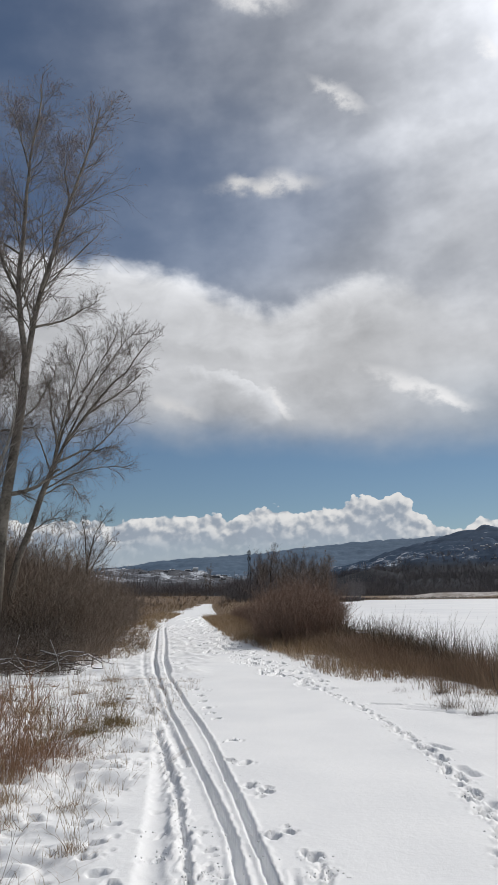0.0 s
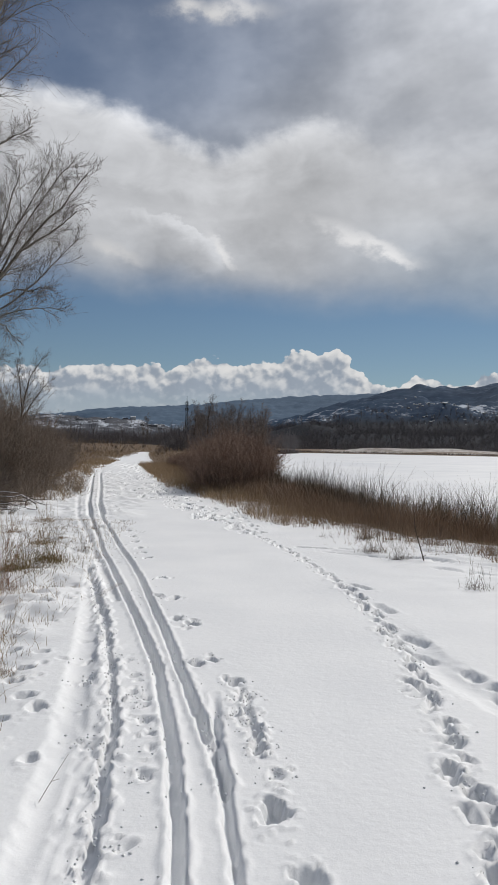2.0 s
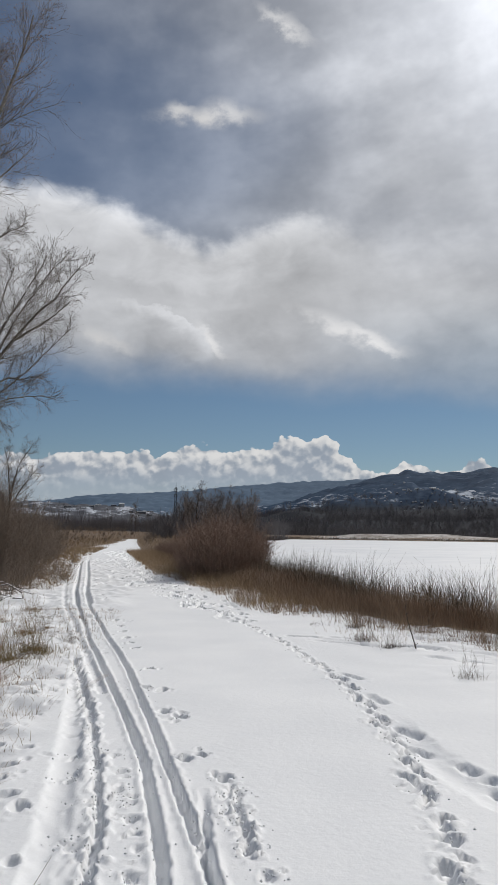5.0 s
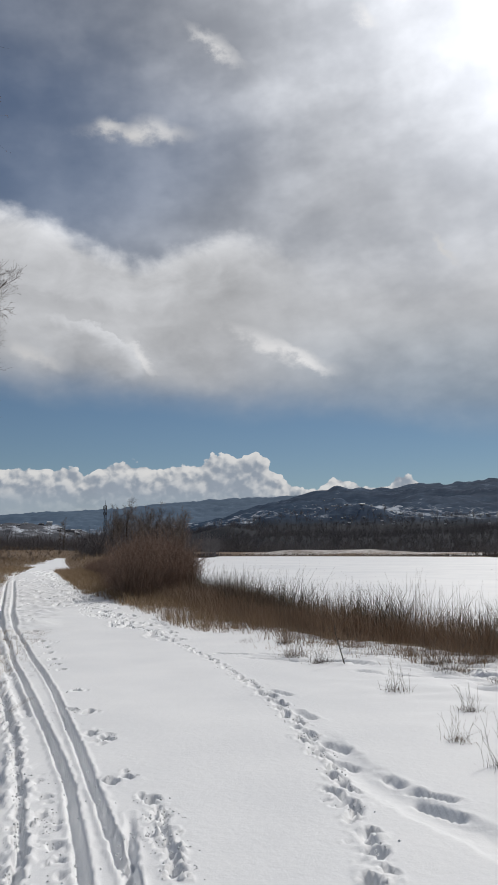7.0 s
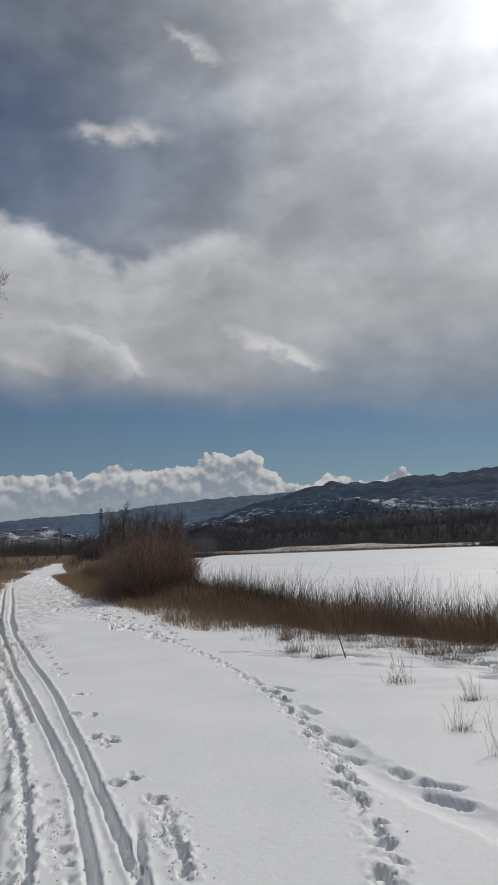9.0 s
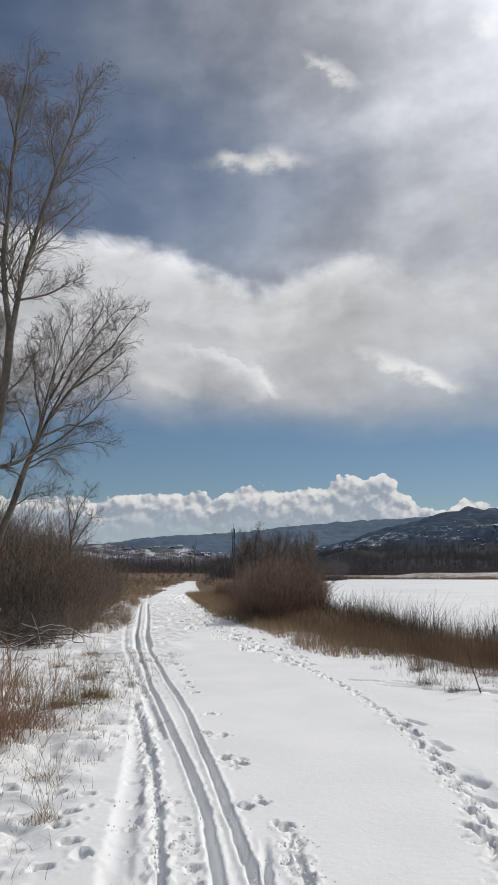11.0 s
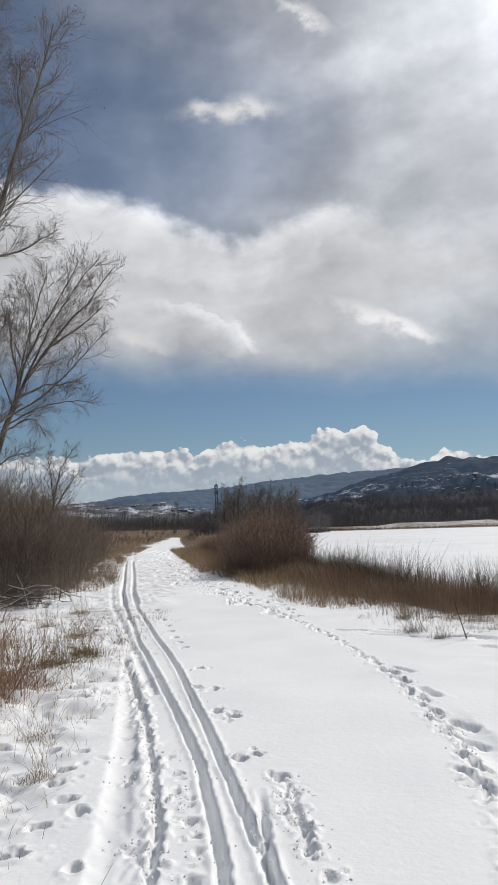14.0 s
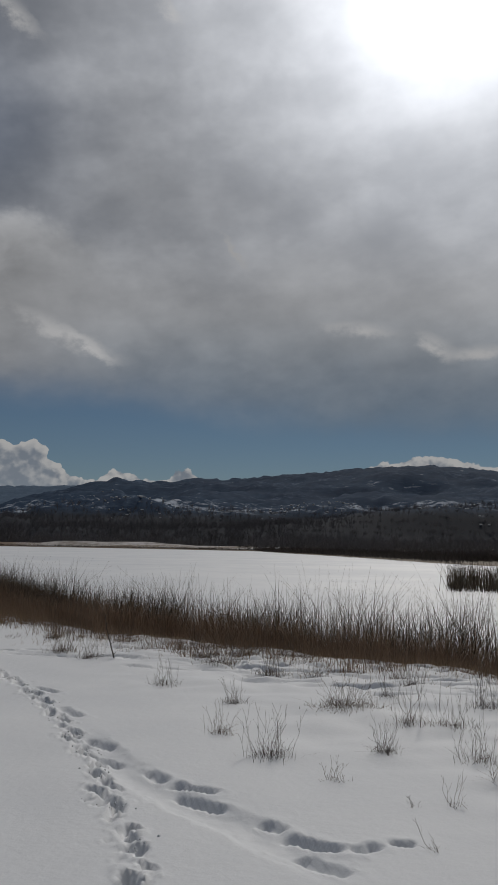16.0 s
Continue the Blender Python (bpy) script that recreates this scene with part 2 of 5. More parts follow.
# ---- materials ----
def surface(name, dark, light, scale=6.0, rough=0.85, bump=0.3, bump_scale=40.0, spec=0.2, island=0.0, coords="Object"):
    """A rough natural material: two scales of colour change, fine relief, and some change from piece to piece."""
    m = bpy.data.materials.new(name)
    m.use_nodes = True
    tr = m.node_tree
    b = tr.nodes["Principled BSDF"]
    co = tr.nodes.new("ShaderNodeTexCoord").outputs[coords]
    broad, close = noise_at(tr, co, scale, 3.0), noise_at(tr, co, scale * 7.0, 4.0, 0.65)
    f = (broad * 0.6 + close * 0.4).step(0.3, 0.7)
    if island:
        g = tr.nodes.new("ShaderNodeNewGeometry")
        f = f * (1 - island) + Val(tr, g.outputs["Random Per Island"]) * island
    tr.links.new(blend(tr, f, dark, light), b.inputs["Base Color"])
    b.inputs["Roughness"].default_value = rough
    b.inputs["Specular IOR Level"].default_value = spec
    if bump:
        n = tr.nodes.new("ShaderNodeBump")
        n.inputs["Strength"].default_value, n.inputs["Distance"].default_value = bump, 0.02
        tr.links.new(noise_at(tr, co, bump_scale, 4.0, 0.6).sock, n.inputs["Height"])
        tr.links.new(n.outputs[0], b.inputs["Normal"])
    return m


def snow_ground():
    """Snow with a fine crystalline relief; dead grass and earth where the cover attribute says so."""
    m = bpy.data.materials.new("snow_and_dead_grass")
    m.use_nodes = True
    tr = m.node_tree
    b = tr.nodes["Principled BSDF"]
    co = tr.nodes.new("ShaderNodeTexCoord").outputs["Object"]
    at = tr.nodes.new("ShaderNodeAttribute")
    at.attribute_name = "cover"
    cover = Val(tr, at.outputs["Fac"])
    broad, close, tiny = noise_at(tr, co, 0.7, 4.0), noise_at(tr, co, 9.0, 5.0, 0.65), noise_at(tr, co, 90.0, 3.0, 0.7)
    mask = (cover + (close - 0.5) * 0.9 + (broad - 0.5) * 0.4).step(0.46, 0.60)
    snow = blend(tr, (broad * 0.6 + tiny * 0.4).step(0.3, 0.7), (0.80, 0.815, 0.835), (0.89, 0.90, 0.91))
    earth = blend(tr, (close * 0.5 + tiny * 0.5).step(0.3, 0.7), (0.075, 0.050, 0.032), (0.24, 0.165, 0.10))
    tr.links.new(blend(tr, mask, snow, earth), b.inputs["Base Color"])
    b.inputs["Roughness"].default_value = 0.62
    b.inputs["Specular IOR Level"].default_value = 0.08
    grit = noise_at(tr, co, 220.0, 2.0, 0.6)
    soft = noise_at(tr, co, 14.0, 5.0, 0.6)
    n = tr.nodes.new("ShaderNodeBump")
    n.inputs["Strength"].default_value, n.inputs["Distance"].default_value = 0.30, 0.02
    tr.links.new((soft * 0.75 + tiny * 0.11 + grit * 0.03).sock, n.inputs["Height"])
    tr.links.new(n.outputs[0], b.inputs["Normal"])
    return m


def ice_snow():
    m = surface("wind_packed_snow_on_ice", (0.70, 0.72, 0.75), (0.86, 0.87, 0.88), 0.05, 0.55, 0.25, 3.0, 0.25)
    return m


def hazed_hill_forest(name, hazed_wood_a, hazed_wood_b, snow_amount, foot=(58.0, 82.0)):
    """Conifer slopes, snow in the clearings, bare woods at the foot; distance haze is put into the base colours."""
    m = bpy.data.materials.new(name)
    m.use_nodes = True
    tr = m.node_tree
    b = tr.nodes["Principled BSDF"]
    co = tr.nodes.new("ShaderNodeTexCoord").outputs["Object"]
    mp = tr.nodes.new("ShaderNodeMapping")
    mp.inputs["Scale"].default_value = (1.0, 1.0, 2.6)
    tr.links.new(co, mp.inputs[0])
    broad, close = noise_at(tr, mp.outputs[0], 0.0035, 5.0, 0.6), noise_at(tr, mp.outputs[0], 0.03, 5.0, 0.7)
    sep = tr.nodes.new("ShaderNodeSeparateXYZ")
    tr.links.new(co, sep.inputs[0])
    z = Val(tr, sep.outputs[2])
    low = z.step(150.0, 70.0) * z.step(*foot)
    clear = (broad * 0.42 + close * 0.58 + low * 0.10).step(0.615 - snow_amount, 0.70 - snow_amount)
    wood = blend(tr, (close * 0.55 + broad * 0.45).step(0.36, 0.64), hazed_wood_a, hazed_wood_b)
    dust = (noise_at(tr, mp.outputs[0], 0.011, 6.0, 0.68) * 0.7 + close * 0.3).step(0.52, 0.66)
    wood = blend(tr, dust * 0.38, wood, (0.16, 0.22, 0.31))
    wood = blend(tr, z.step(foot[1], foot[0] - 8.0), wood, (0.030, 0.033, 0.041))
    tr.links.new(blend(tr, clear * z.step(*foot) * 0.75, wood, (0.60, 0.65, 0.72)), b.inputs["Base Color"])
    b.inputs["Roughness"].default_value = 0.95
    b.inputs["Specular IOR Level"].default_value = 0.05
    return m


SNOW = snow_ground()
ICE = ice_snow()
# the blue of the air in between is mixed into these three base colours
HILL = hazed_hill_forest("near_forest_in_haze_blue", (0.014, 0.036, 0.076), (0.030, 0.064, 0.116), 0.030)
FAR_HILL = hazed_hill_forest("far_forest_in_haze_blue", (0.085, 0.130, 0.192), (0.116, 0.170, 0.24), -0.02)
TERRACE = hazed_hill_forest("terrace_snow_and_scrub_in_haze", (0.085, 0.092, 0.108), (0.135, 0.135, 0.15), 0.03, (12.0, 30.0))
CRUMB = surface("loose_snow", (0.80, 0.81, 0.83), (0.90, 0.90, 0.91), 20, 0.65, 0.4, 120)
BARK_PALE = surface("pale_aspen_bark", (0.085, 0.075, 0.062), (0.33, 0.30, 0.255), 2.2, 0.8, 0.5, 30)
BARK_WHITE = surface("white_bark", (0.13, 0.12, 0.105), (0.46, 0.44, 0.40), 3.0, 0.8, 0.4, 30)
SHRUB = surface("russet_shrub_stems", (0.16, 0.090, 0.056), (0.42, 0.265, 0.17), 2.0, 0.8, 0, island=0.6)
BARK_GREY = surface("grey_bark", (0.09, 0.075, 0.06), (0.22, 0.19, 0.16), 3.0, 0.85, 0.5, 30)
BARK_DARK = surface("dark_furrowed_bark", (0.055, 0.044, 0.037), (0.15, 0.122, 0.10), 3.0, 0.9, 0.7, 25)
TWIG = surface("bare_twigs", (0.10, 0.085, 0.076), (0.29, 0.25, 0.225), 2.0, 0.85, 0, island=0.4)
TWIG_RED = surface("red_brown_twigs", (0.135, 0.092, 0.074), (0.35, 0.245, 0.19), 2.0, 0.85, 0, island=0.5)
TWIG_BROWN = surface("brown_thicket_stems", (0.115, 0.091, 0.074), (0.34, 0.272, 0.22), 2.0, 0.85, 0, island=0.5)
BUD = surface("dry_catkins", (0.15, 0.095, 0.075), (0.30, 0.20, 0.165), 3.0, 0.8, 0, island=0.5)
GRASS = surface("dry_straw_grass", (0.20, 0.13, 0.075), (0.46, 0.34, 0.21), 1.0, 0.8, 0, island=0.6)
OLIVE = surface("olive_dry_grass", (0.13, 0.095, 0.045), (0.34, 0.26, 0.135), 1.0, 0.8, 0, island=0.6)
TWIG_DARK = surface("dark_wood_twigs", (0.11, 0.092, 0.080), (0.29, 0.245, 0.215), 2.0, 0.85, 0, island=0.4)
GRASS_RED = surface("russet_dry_grass", (0.15, 0.105, 0.070), (0.43, 0.30, 0.205), 1.0, 0.8, 0, island=0.6)
REED = surface("dark_dry_reed", (0.045, 0.036, 0.028), (0.19, 0.15, 0.105), 1.0, 0.75, 0, island=0.6)
WOODS = surface("far_bare_woods", (0.125, 0.116, 0.120), (0.21, 0.196, 0.198), 0.05, 0.95, 0, island=0.6)
SPIT = surface("snowy_spit_with_straw", (0.13, 0.10, 0.075), (0.66, 0.64, 0.62), 0.03, 0.8, 0)
BRUSH = surface("dark_bank_brush", (0.05, 0.042, 0.038), (0.12, 0.10, 0.085), 0.05, 0.95, 0, island=0.6)
WALL_PALE = surface("pale_house_walls", (0.24, 0.25, 0.27), (0.46, 0.46, 0.47), 0.02, 0.85, 0)
WALL_DARK = surface("dark_house_walls", (0.08, 0.085, 0.10), (0.18, 0.18, 0.19), 0.02, 0.85, 0)
ROOF_SNOW = surface("snowy_roof", (0.62, 0.64, 0.67), (0.82, 0.83, 0.85), 0.05, 0.7, 0)
STEEL = surface("weathered_mast_steel", (0.030, 0.030, 0.032), (0.075, 0.075, 0.075), 2.0, 0.6, 0, spec=0.3)


# ---- mesh helpers ----
def raw_mesh(name, verts, faces, material, smooth=False):
    """A mesh from arrays; faces all have the same number of corners."""
    verts, faces = np.asarray(verts, np.float32).reshape(-1, 3), np.asarray(faces, np.int32)
    me = bpy.data.meshes.new(name)
    k = faces.shape[1]
    me.vertices.add(len(verts))
    me.vertices.foreach_set("co", verts.ravel())
    me.loops.add(faces.size)
    me.loops.foreach_set("vertex_index", faces.ravel())
    me.polygons.add(len(faces))
    me.polygons.foreach_set("loop_start", np.arange(0, faces.size, k, dtype=np.int32))
    if smooth:
        me.polygons.foreach_set("use_smooth", np.ones(len(faces), bool))
    me.materials.append(material)
    me.update(calc_edges=True)
    me.validate()
    return me


def piece(name, verts, faces, material, parent=None, label="", smooth=False):
    ob = new(name, raw_mesh(name, verts, faces, material, smooth))
    ob.parent = parent
    return tagged(ob, label)


def part(name, bm, material, parent, label=""):
    me = bpy.data.meshes.new(name)
    bm.to_mesh(me)
    bm.free()
    me.materials.append(material)
    ob = new(name, me)
    ob.parent = parent
    return tagged(ob, label)


def thing(name, m, label, category, group="", kind=""):
    ob = new(name)
    ob.empty_display_size = 0.2
    ob.matrix_basis = m
    return tagged(ob, label, category, group, kind)


def unit(v):
    return v / np.maximum(np.linalg.norm(v, axis=-1, keepdims=True), 1e-9)


def tubes(P, R, k=3):
    """Tapered tubes along M lines of n points: P (M, n, 3), R (M, n). Returns verts and quads."""
    M, n = P.shape[:2]
    T = unit(np.gradient(P, axis=1))
    ref = np.where(np.abs(T[..., 2:]) > 0.9, np.array([1.0, 0, 0]), np.array([0, 0, 1.0]))
    U = unit(np.cross(T, ref))
    W = np.cross(T, U)
    a = np.arange(k) * 2 * np.pi / k
    V = P[:, :, None] + R[:, :, None, None] * (np.cos(a)[:, None] * U[:, :, None] + np.sin(a)[:, None] * W[:, :, None])
    i, j, c = np.meshgrid(np.arange(M), np.arange(n - 1), np.arange(k), indexing="ij")
    o, d = i * n * k + j * k + c, i * n * k + j * k + (c + 1) % k
    return V.reshape(-1, 3), np.stack([o, d, d + k, o + k], -1).reshape(-1, 4)


def join(*sets):
    """Several (verts, faces) as one."""
    V, F, n = [], [], 0
    for v, f in sets:
        V.append(v)
        F.append(f + n)
        n += len(v)
    return np.concatenate(V), np.concatenate(F)


def blades(rng, base, height, width, lean=0.25, n=4, droop=0.0, heading=None):
    """Narrow tapering strips that rise from base (M, 3) and bend over."""
    M = len(base)
    h, w = np.broadcast_to(height, M), np.broadcast_to(width, M)
    a = rng.uniform(0, 2 * np.pi, M) if heading is None else heading + rng.normal(0, 0.7, M)
    out = np.stack([np.cos(a), np.sin(a), 0 * a], -1)
    tilt = np.abs(rng.normal(0, lean, M))
    s = np.linspace(0, 1, n)
    bend = rng.uniform(0.2, 1.0, M) * tilt
    r = (tilt[:, None] * s + bend[:, None] * s ** 2.2) * h[:, None]
    z = h[:, None] * s * (1 - droop * rng.uniform(0, 1, (M, 1)) * s ** 2)
    P = base[:, None] + out[:, None] * r[..., None] + np.array([0, 0, 1.0]) * z[..., None]
    b = rng.uniform(0, np.pi, M)
    side = np.stack([np.cos(b), np.sin(b), 0 * b], -1)[:, None] * (w[:, None] * (1 - 0.85 * s))[..., None] / 2
    V = np.stack([P - side, P + side], 2).reshape(-1, 3)
    i, j = np.meshgrid(np.arange(M), np.arange(n - 1), indexing="ij")
    o = (i * n + j) * 2
    return V, np.stack([o, o + 1, o + 3, o + 2], -1).reshape(-1, 4)


def resample(points, n):
    p = np.asarray(points, float)
    d = np.r_[0, np.cumsum(np.linalg.norm(np.diff(p, axis=0), axis=1))]
    s = np.linspace(0, d[-1], n)
    q = np.stack([np.interp(s, d, p[:, i]) for i in range(3)], -1)
    q[1:-1] = (q[:-2] + 2 * q[1:-1] + q[2:]) / 4
    return q


def sprout(rng, P, R, count, s0, s1, spread, length, n=5, lift=0.12, wobble=0.12, thick=0.6, tip=0.003, tall_bias=0.0):
    """count side shoots on each line of P: they leave it at the angle spread (radians), curve up by lift and taper."""
    M, m = P.shape[:2]
    K = M * count
    par = np.repeat(np.arange(M), count)
    s = s0 + (s1 - s0) * (np.tile(np.arange(count), M) + rng.uniform(0, 1, K)) / count
    f = s * (m - 1)
    i = np.minimum(f.astype(int), m - 2)
    u = (f - i)[:, None]
    at = P[par, i] * (1 - u) + P[par, i + 1] * u
    rad = R[par, i] * (1 - u[:, 0]) + R[par, i + 1] * u[:, 0]
    T = unit(P[par, i + 1] - P[par, i])
    Q = unit(np.cross(T, rng.normal(size=(K, 3))))
    a = spread * rng.uniform(0.7, 1.3, K)[:, None]
    D = unit(T * np.cos(a) + Q * np.sin(a))
    L = length(s, np.linalg.norm(P[par, -1] - P[par, 0], axis=1)) * rng.uniform(0.55, 1.2, K)
    out = [at]
    for _ in range(n - 1):
        out.append(out[-1] + D * (L / (n - 1))[:, None])
        D = unit(D + np.array([0, 0, lift]) + rng.normal(0, wobble, (K, 3)))
    r = np.maximum(rad * thick, tip)[:, None] * np.linspace(1, 0.25, n)
    return np.stack(out, 1), np.maximum(r, tip * 0.7)


def smooth_noise(x, y, seed=0):
    """Value noise in 0..1 on a unit lattice."""
    xi, yi = np.floor(x).astype(np.int64), np.floor(y).astype(np.int64)
    u, v = x - xi, y - yi
    u, v = u * u * (3 - 2 * u), v * v * (3 - 2 * v)

    def h(a, b):
        q = (a * 374761393 + b * 668265263 + seed * 974711) & 0x7FFFFFFF
        q = ((q ^ (q >> 13)) * 1274126177) & 0x7FFFFFFF
        return ((q ^ (q >> 16)) & 0xFFFF) / 65535.0

    return (h(xi, yi) * (1 - u) + h(xi + 1, yi) * u) * (1 - v) + (h(xi, yi + 1) * (1 - u) + h(xi + 1, yi + 1) * u) * v


def ease(x, a, b):
    t = np.clip((x - a) / (b - a), 0, 1)
    return t * t * (3 - 2 * t)


# ---- plan of the place ----
LAKE_Z = -0.7
LAKE = [(24, -2), (16, 4), (12.6, 8.5), (10.4, 12), (8.8, 15.5), (7.6, 19.5), (7.0, 24), (6.4, 31), (7.4, 50), (10.3, 90), (18.8, 180), (47, 420), (90, 700),
        (170, 716), (250, 660), (277, 555), (194, 350), (149, 231), (107, 136), (99, 110), (102, 84), (150, 50), (160, -10), (60, -14)]
# the snowy way lies between these two edges of vegetation, x by y
LEFT_Y, LEFT_X = [15, 16.3, 17, 18.2, 21.4, 23.2, 28.6, 34, 41, 55, 84.5, 182, 260], [-14, -7.2, -6.5, -5.8, -5.0, -4.3, -4.4, -5.1, -5.7, -6.9, -8.3, -10.8, -11.8]
RIGHT_Y, RIGHT_X = [7, 9, 10.5, 12.2, 13.5, 15, 16.7, 18.7, 22.3, 25, 29, 33, 42, 65, 84, 124, 180, 260], [9.8, 8.2, 7.3, 6.1, 5.1, 4.3, 3.75, 3.3, 2.75, 2.4, 1.9, 1.0, 0.2, -1.6, -3.4, -5.6, -8.4, -11.4]


def left_edge(y):
    return np.interp(y, LEFT_Y, LEFT_X)


def right_edge(y):
    return np.interp(y, RIGHT_Y, RIGHT_X)


def near_segments(X, Y, line):
    """Distance to a broken line, and how far along it (0 to 1)."""
    best, along = np.full(X.shape, 1e9), np.zeros(X.shape)
    pts = np.asarray(line, float)
    for n, (a, b) in enumerate(zip(pts[:-1], pts[1:])):
        d = b - a
        t = np.clip(((X - a[0]) * d[0] + (Y - a[1]) * d[1]) / (d @ d), 0, 1)
        q = np.hypot(X - a[0] - t * d[0], Y - a[1] - t * d[1])
        along = np.where(q < best, (n + t) / (len(pts) - 1), along)
        best = np.minimum(q, best)
    return best, along


def lake_depth(X, Y):
    """Distance from the shore, positive on the lake."""
    d, _ = near_segments(X, Y, LAKE + LAKE[:1])
    inside = np.zeros(X.shape, bool)
    for (x0, y0), (x1, y1) in zip(LAKE, LAKE[1:] + LAKE[:1]):
        if y0 != y1:
            inside ^= ((y0 > Y) != (y1 > Y)) & (X < (x1 - x0) * (Y - y0) / (y1 - y0) + x0)
    return np.where(inside, d, -d)


GROOVE_L = [(0.02, 2.2), (0.0, 3.5), (-0.03, 4.26), (-0.06, 4.67), (-0.11, 5.22), (-0.17, 5.93), (-0.26, 6.58), (-0.4, 7.5), (-0.6, 8.73), (-0.91, 10.68),
            (-1.29, 13.01), (-2.1, 18.6), (-2.67, 23.14), (-3.69, 32.75), (-5.1, 46), (-6.42, 58.85), (-8.06, 78.6), (-10.1, 112), (-12.2, 169), (-13.4, 262)]
GROOVE_R = [(0.23, 3.85), (0.19, 4.25), (0.15, 4.61), (0.09, 5.05), (0.04, 5.51), (-0.03, 6.07), (-0.13, 6.95), (-0.3, 8.27), (-0.49, 9.79), (-0.69, 11.17),
            (-1.11, 13.76), (-1.86, 18.61), (-2.41, 23.15), (-3.36, 32.8), (-4.75, 46), (-6.05, 58.85), (-7.7, 78.6), (-9.7, 112), (-11.8, 169), (-13.0, 262)]
GROOVE_STEP = [(0.25, 2.2), (0.22, 3.49), (0.22, 3.79), (0.22, 4.25), (0.21, 4.74), (0.22, 5.26)]
ROUGH_TRACK = [(-0.33, 2.3), (-0.34, 3.53), (-0.36, 3.89), (-0.37, 4.22), (-0.37, 4.69), (-0.42, 5.19), (-0.49, 5.81), (-0.58, 6.59), (-0.72, 7.63), (-0.95, 9.07), (-1.23, 10.69)]
SOFT_A = [(-0.62, 2.3), (-0.63, 3.55), (-0.64, 4.17), (-0.7, 5.0), (-0.75, 5.82), (-0.83, 6.79), (-0.95, 8.16), (-1.1, 9.6), (-1.32, 11.2)]
SOFT_B = [(-0.46, 2.4), (-0.47, 3.54), (-0.48, 3.96), (-0.5, 4.45), (-0.53, 4.89)]
SOFT_C = [(-0.68, 8.43), (-1.05, 10.69), (-1.7, 14.61), (-2.49, 19.35), (-3.3, 25.62), (-4.6, 38.0), (-6.6, 56)]
# pits: x, y, length, width, depth, heading in degrees from y
PITS_WAY = [(-0.25, 9.87), (-0.09, 8.55), (-0.26, 8.72), (-0.05, 7.55), (0.09, 7.32), (0.23, 6.08), (0.11, 5.98), (0.37, 5.51), (-0.51, 11.72), (-0.7, 13.0), (-0.91, 14.6), (-1.19, 16.66),
            (-0.6, 12.3), (-0.8, 13.8), (-1.05, 15.6), (-1.35, 17.9), (-1.6, 19.6), (-1.8, 21.2)]
PITS_MESS = [(0.35, 5.14), (0.44, 5.15), (0.34, 4.93), (0.42, 4.82), (0.43, 4.59), (0.43, 4.31), (0.35, 4.73), (0.47, 3.96)]
PITS_BETWEEN = [(-0.16, 4.01), (-0.48, 4.45), (-0.2, 5.15), (-0.22, 5.02), (-0.17, 4.55), (-0.15, 4.35), (-0.2, 4.77), (-0.38, 6.09), (-0.31, 5.66), (-0.31, 5.29),
                (-0.37, 5.13), (-0.67, 6.14), (-0.6, 5.68), (-0.64, 5.55), (-0.48, 5.07), (-0.2, 3.3), (-0.15, 2.9)]
TRAIL_RIGHT = [(0.54, 18.66), (0.98, 17.29), (1.23, 15.77), (1.42, 14.41), (1.55, 13.34), (1.66, 12.41), (1.75, 11.55), (1.78, 11.0), (1.82, 10.32), (1.88, 10.05), (1.87, 9.32),
               (1.87, 8.69), (1.94, 8.56), (1.81, 7.97), (1.87, 7.76), (1.79, 7.16), (1.84, 7.05), (1.72, 6.55), (1.78, 6.42), (1.69, 5.93), (1.72, 5.71), (1.55, 5.21),
               (1.61, 5.08), (1.51, 4.54), (1.52, 4.37), (1.33, 3.9), (1.37, 3.71), (1.38, 3.48), (1.2, 3.0), (1.28, 2.7)]
PITS_LEFT = [(-2.08, 6.63), (-1.72, 6.53), (-1.33, 6.41), (-1.06, 6.33), (-1.11, 5.86), (-1.1, 5.57), (-0.98, 5.25), (-0.86, 5.04), (-1.14, 4.41), (-1.05, 4.82), (-1.39, 4.33),
             (-1.59, 4.47), (-1.78, 4.71), (-1.22, 10.53), (-1.68, 10.64), (-1.5, 9.4), (-1.35, 8.2)]
MOUNDS_LEFT = [(-2.23, 8.37), (-2.3, 6.9), (-2.09, 5.9), (-2.76, 9.5), (-2.27, 9.0), (-1.53, 5.47), (-2.6, 7.6), (-2.9, 6.2)]
DRAGS = [(2.05, 5.82, 2.11, 5.52), (2.09, 5.46, 2.32, 5.12), (2.04, 5.23, 2.22, 4.77), (2.34, 4.52, 2.38, 4.32), (2.33, 4.25, 2.55, 3.91), (2.27, 3.99, 2.37, 3.61), (1.82, 6.36, 1.95, 6.05), (1.9, 6.96, 2.03, 6.54), (1.99, 9.6, 2.15, 9.14), (1.99, 8.3, 2.05, 7.77), (2.58, 3.88, 2.76, 3.93), (2.82, 3.92, 2.94, 3.83)]
TRODDEN = [(1.2, 15.4), (0.7, 18.0), (0.15, 20.4), (-0.4, 26.0), (-1.0, 34.0), (-2.6, 53.0), (-5.6, 78.0)]
DRAG_BAND = [(1.93, 7.46), (1.91, 6.33), (1.96, 5.45), (2.06, 4.89), (2.18, 4.54), (2.28, 3.98), (2.34, 3.53)]


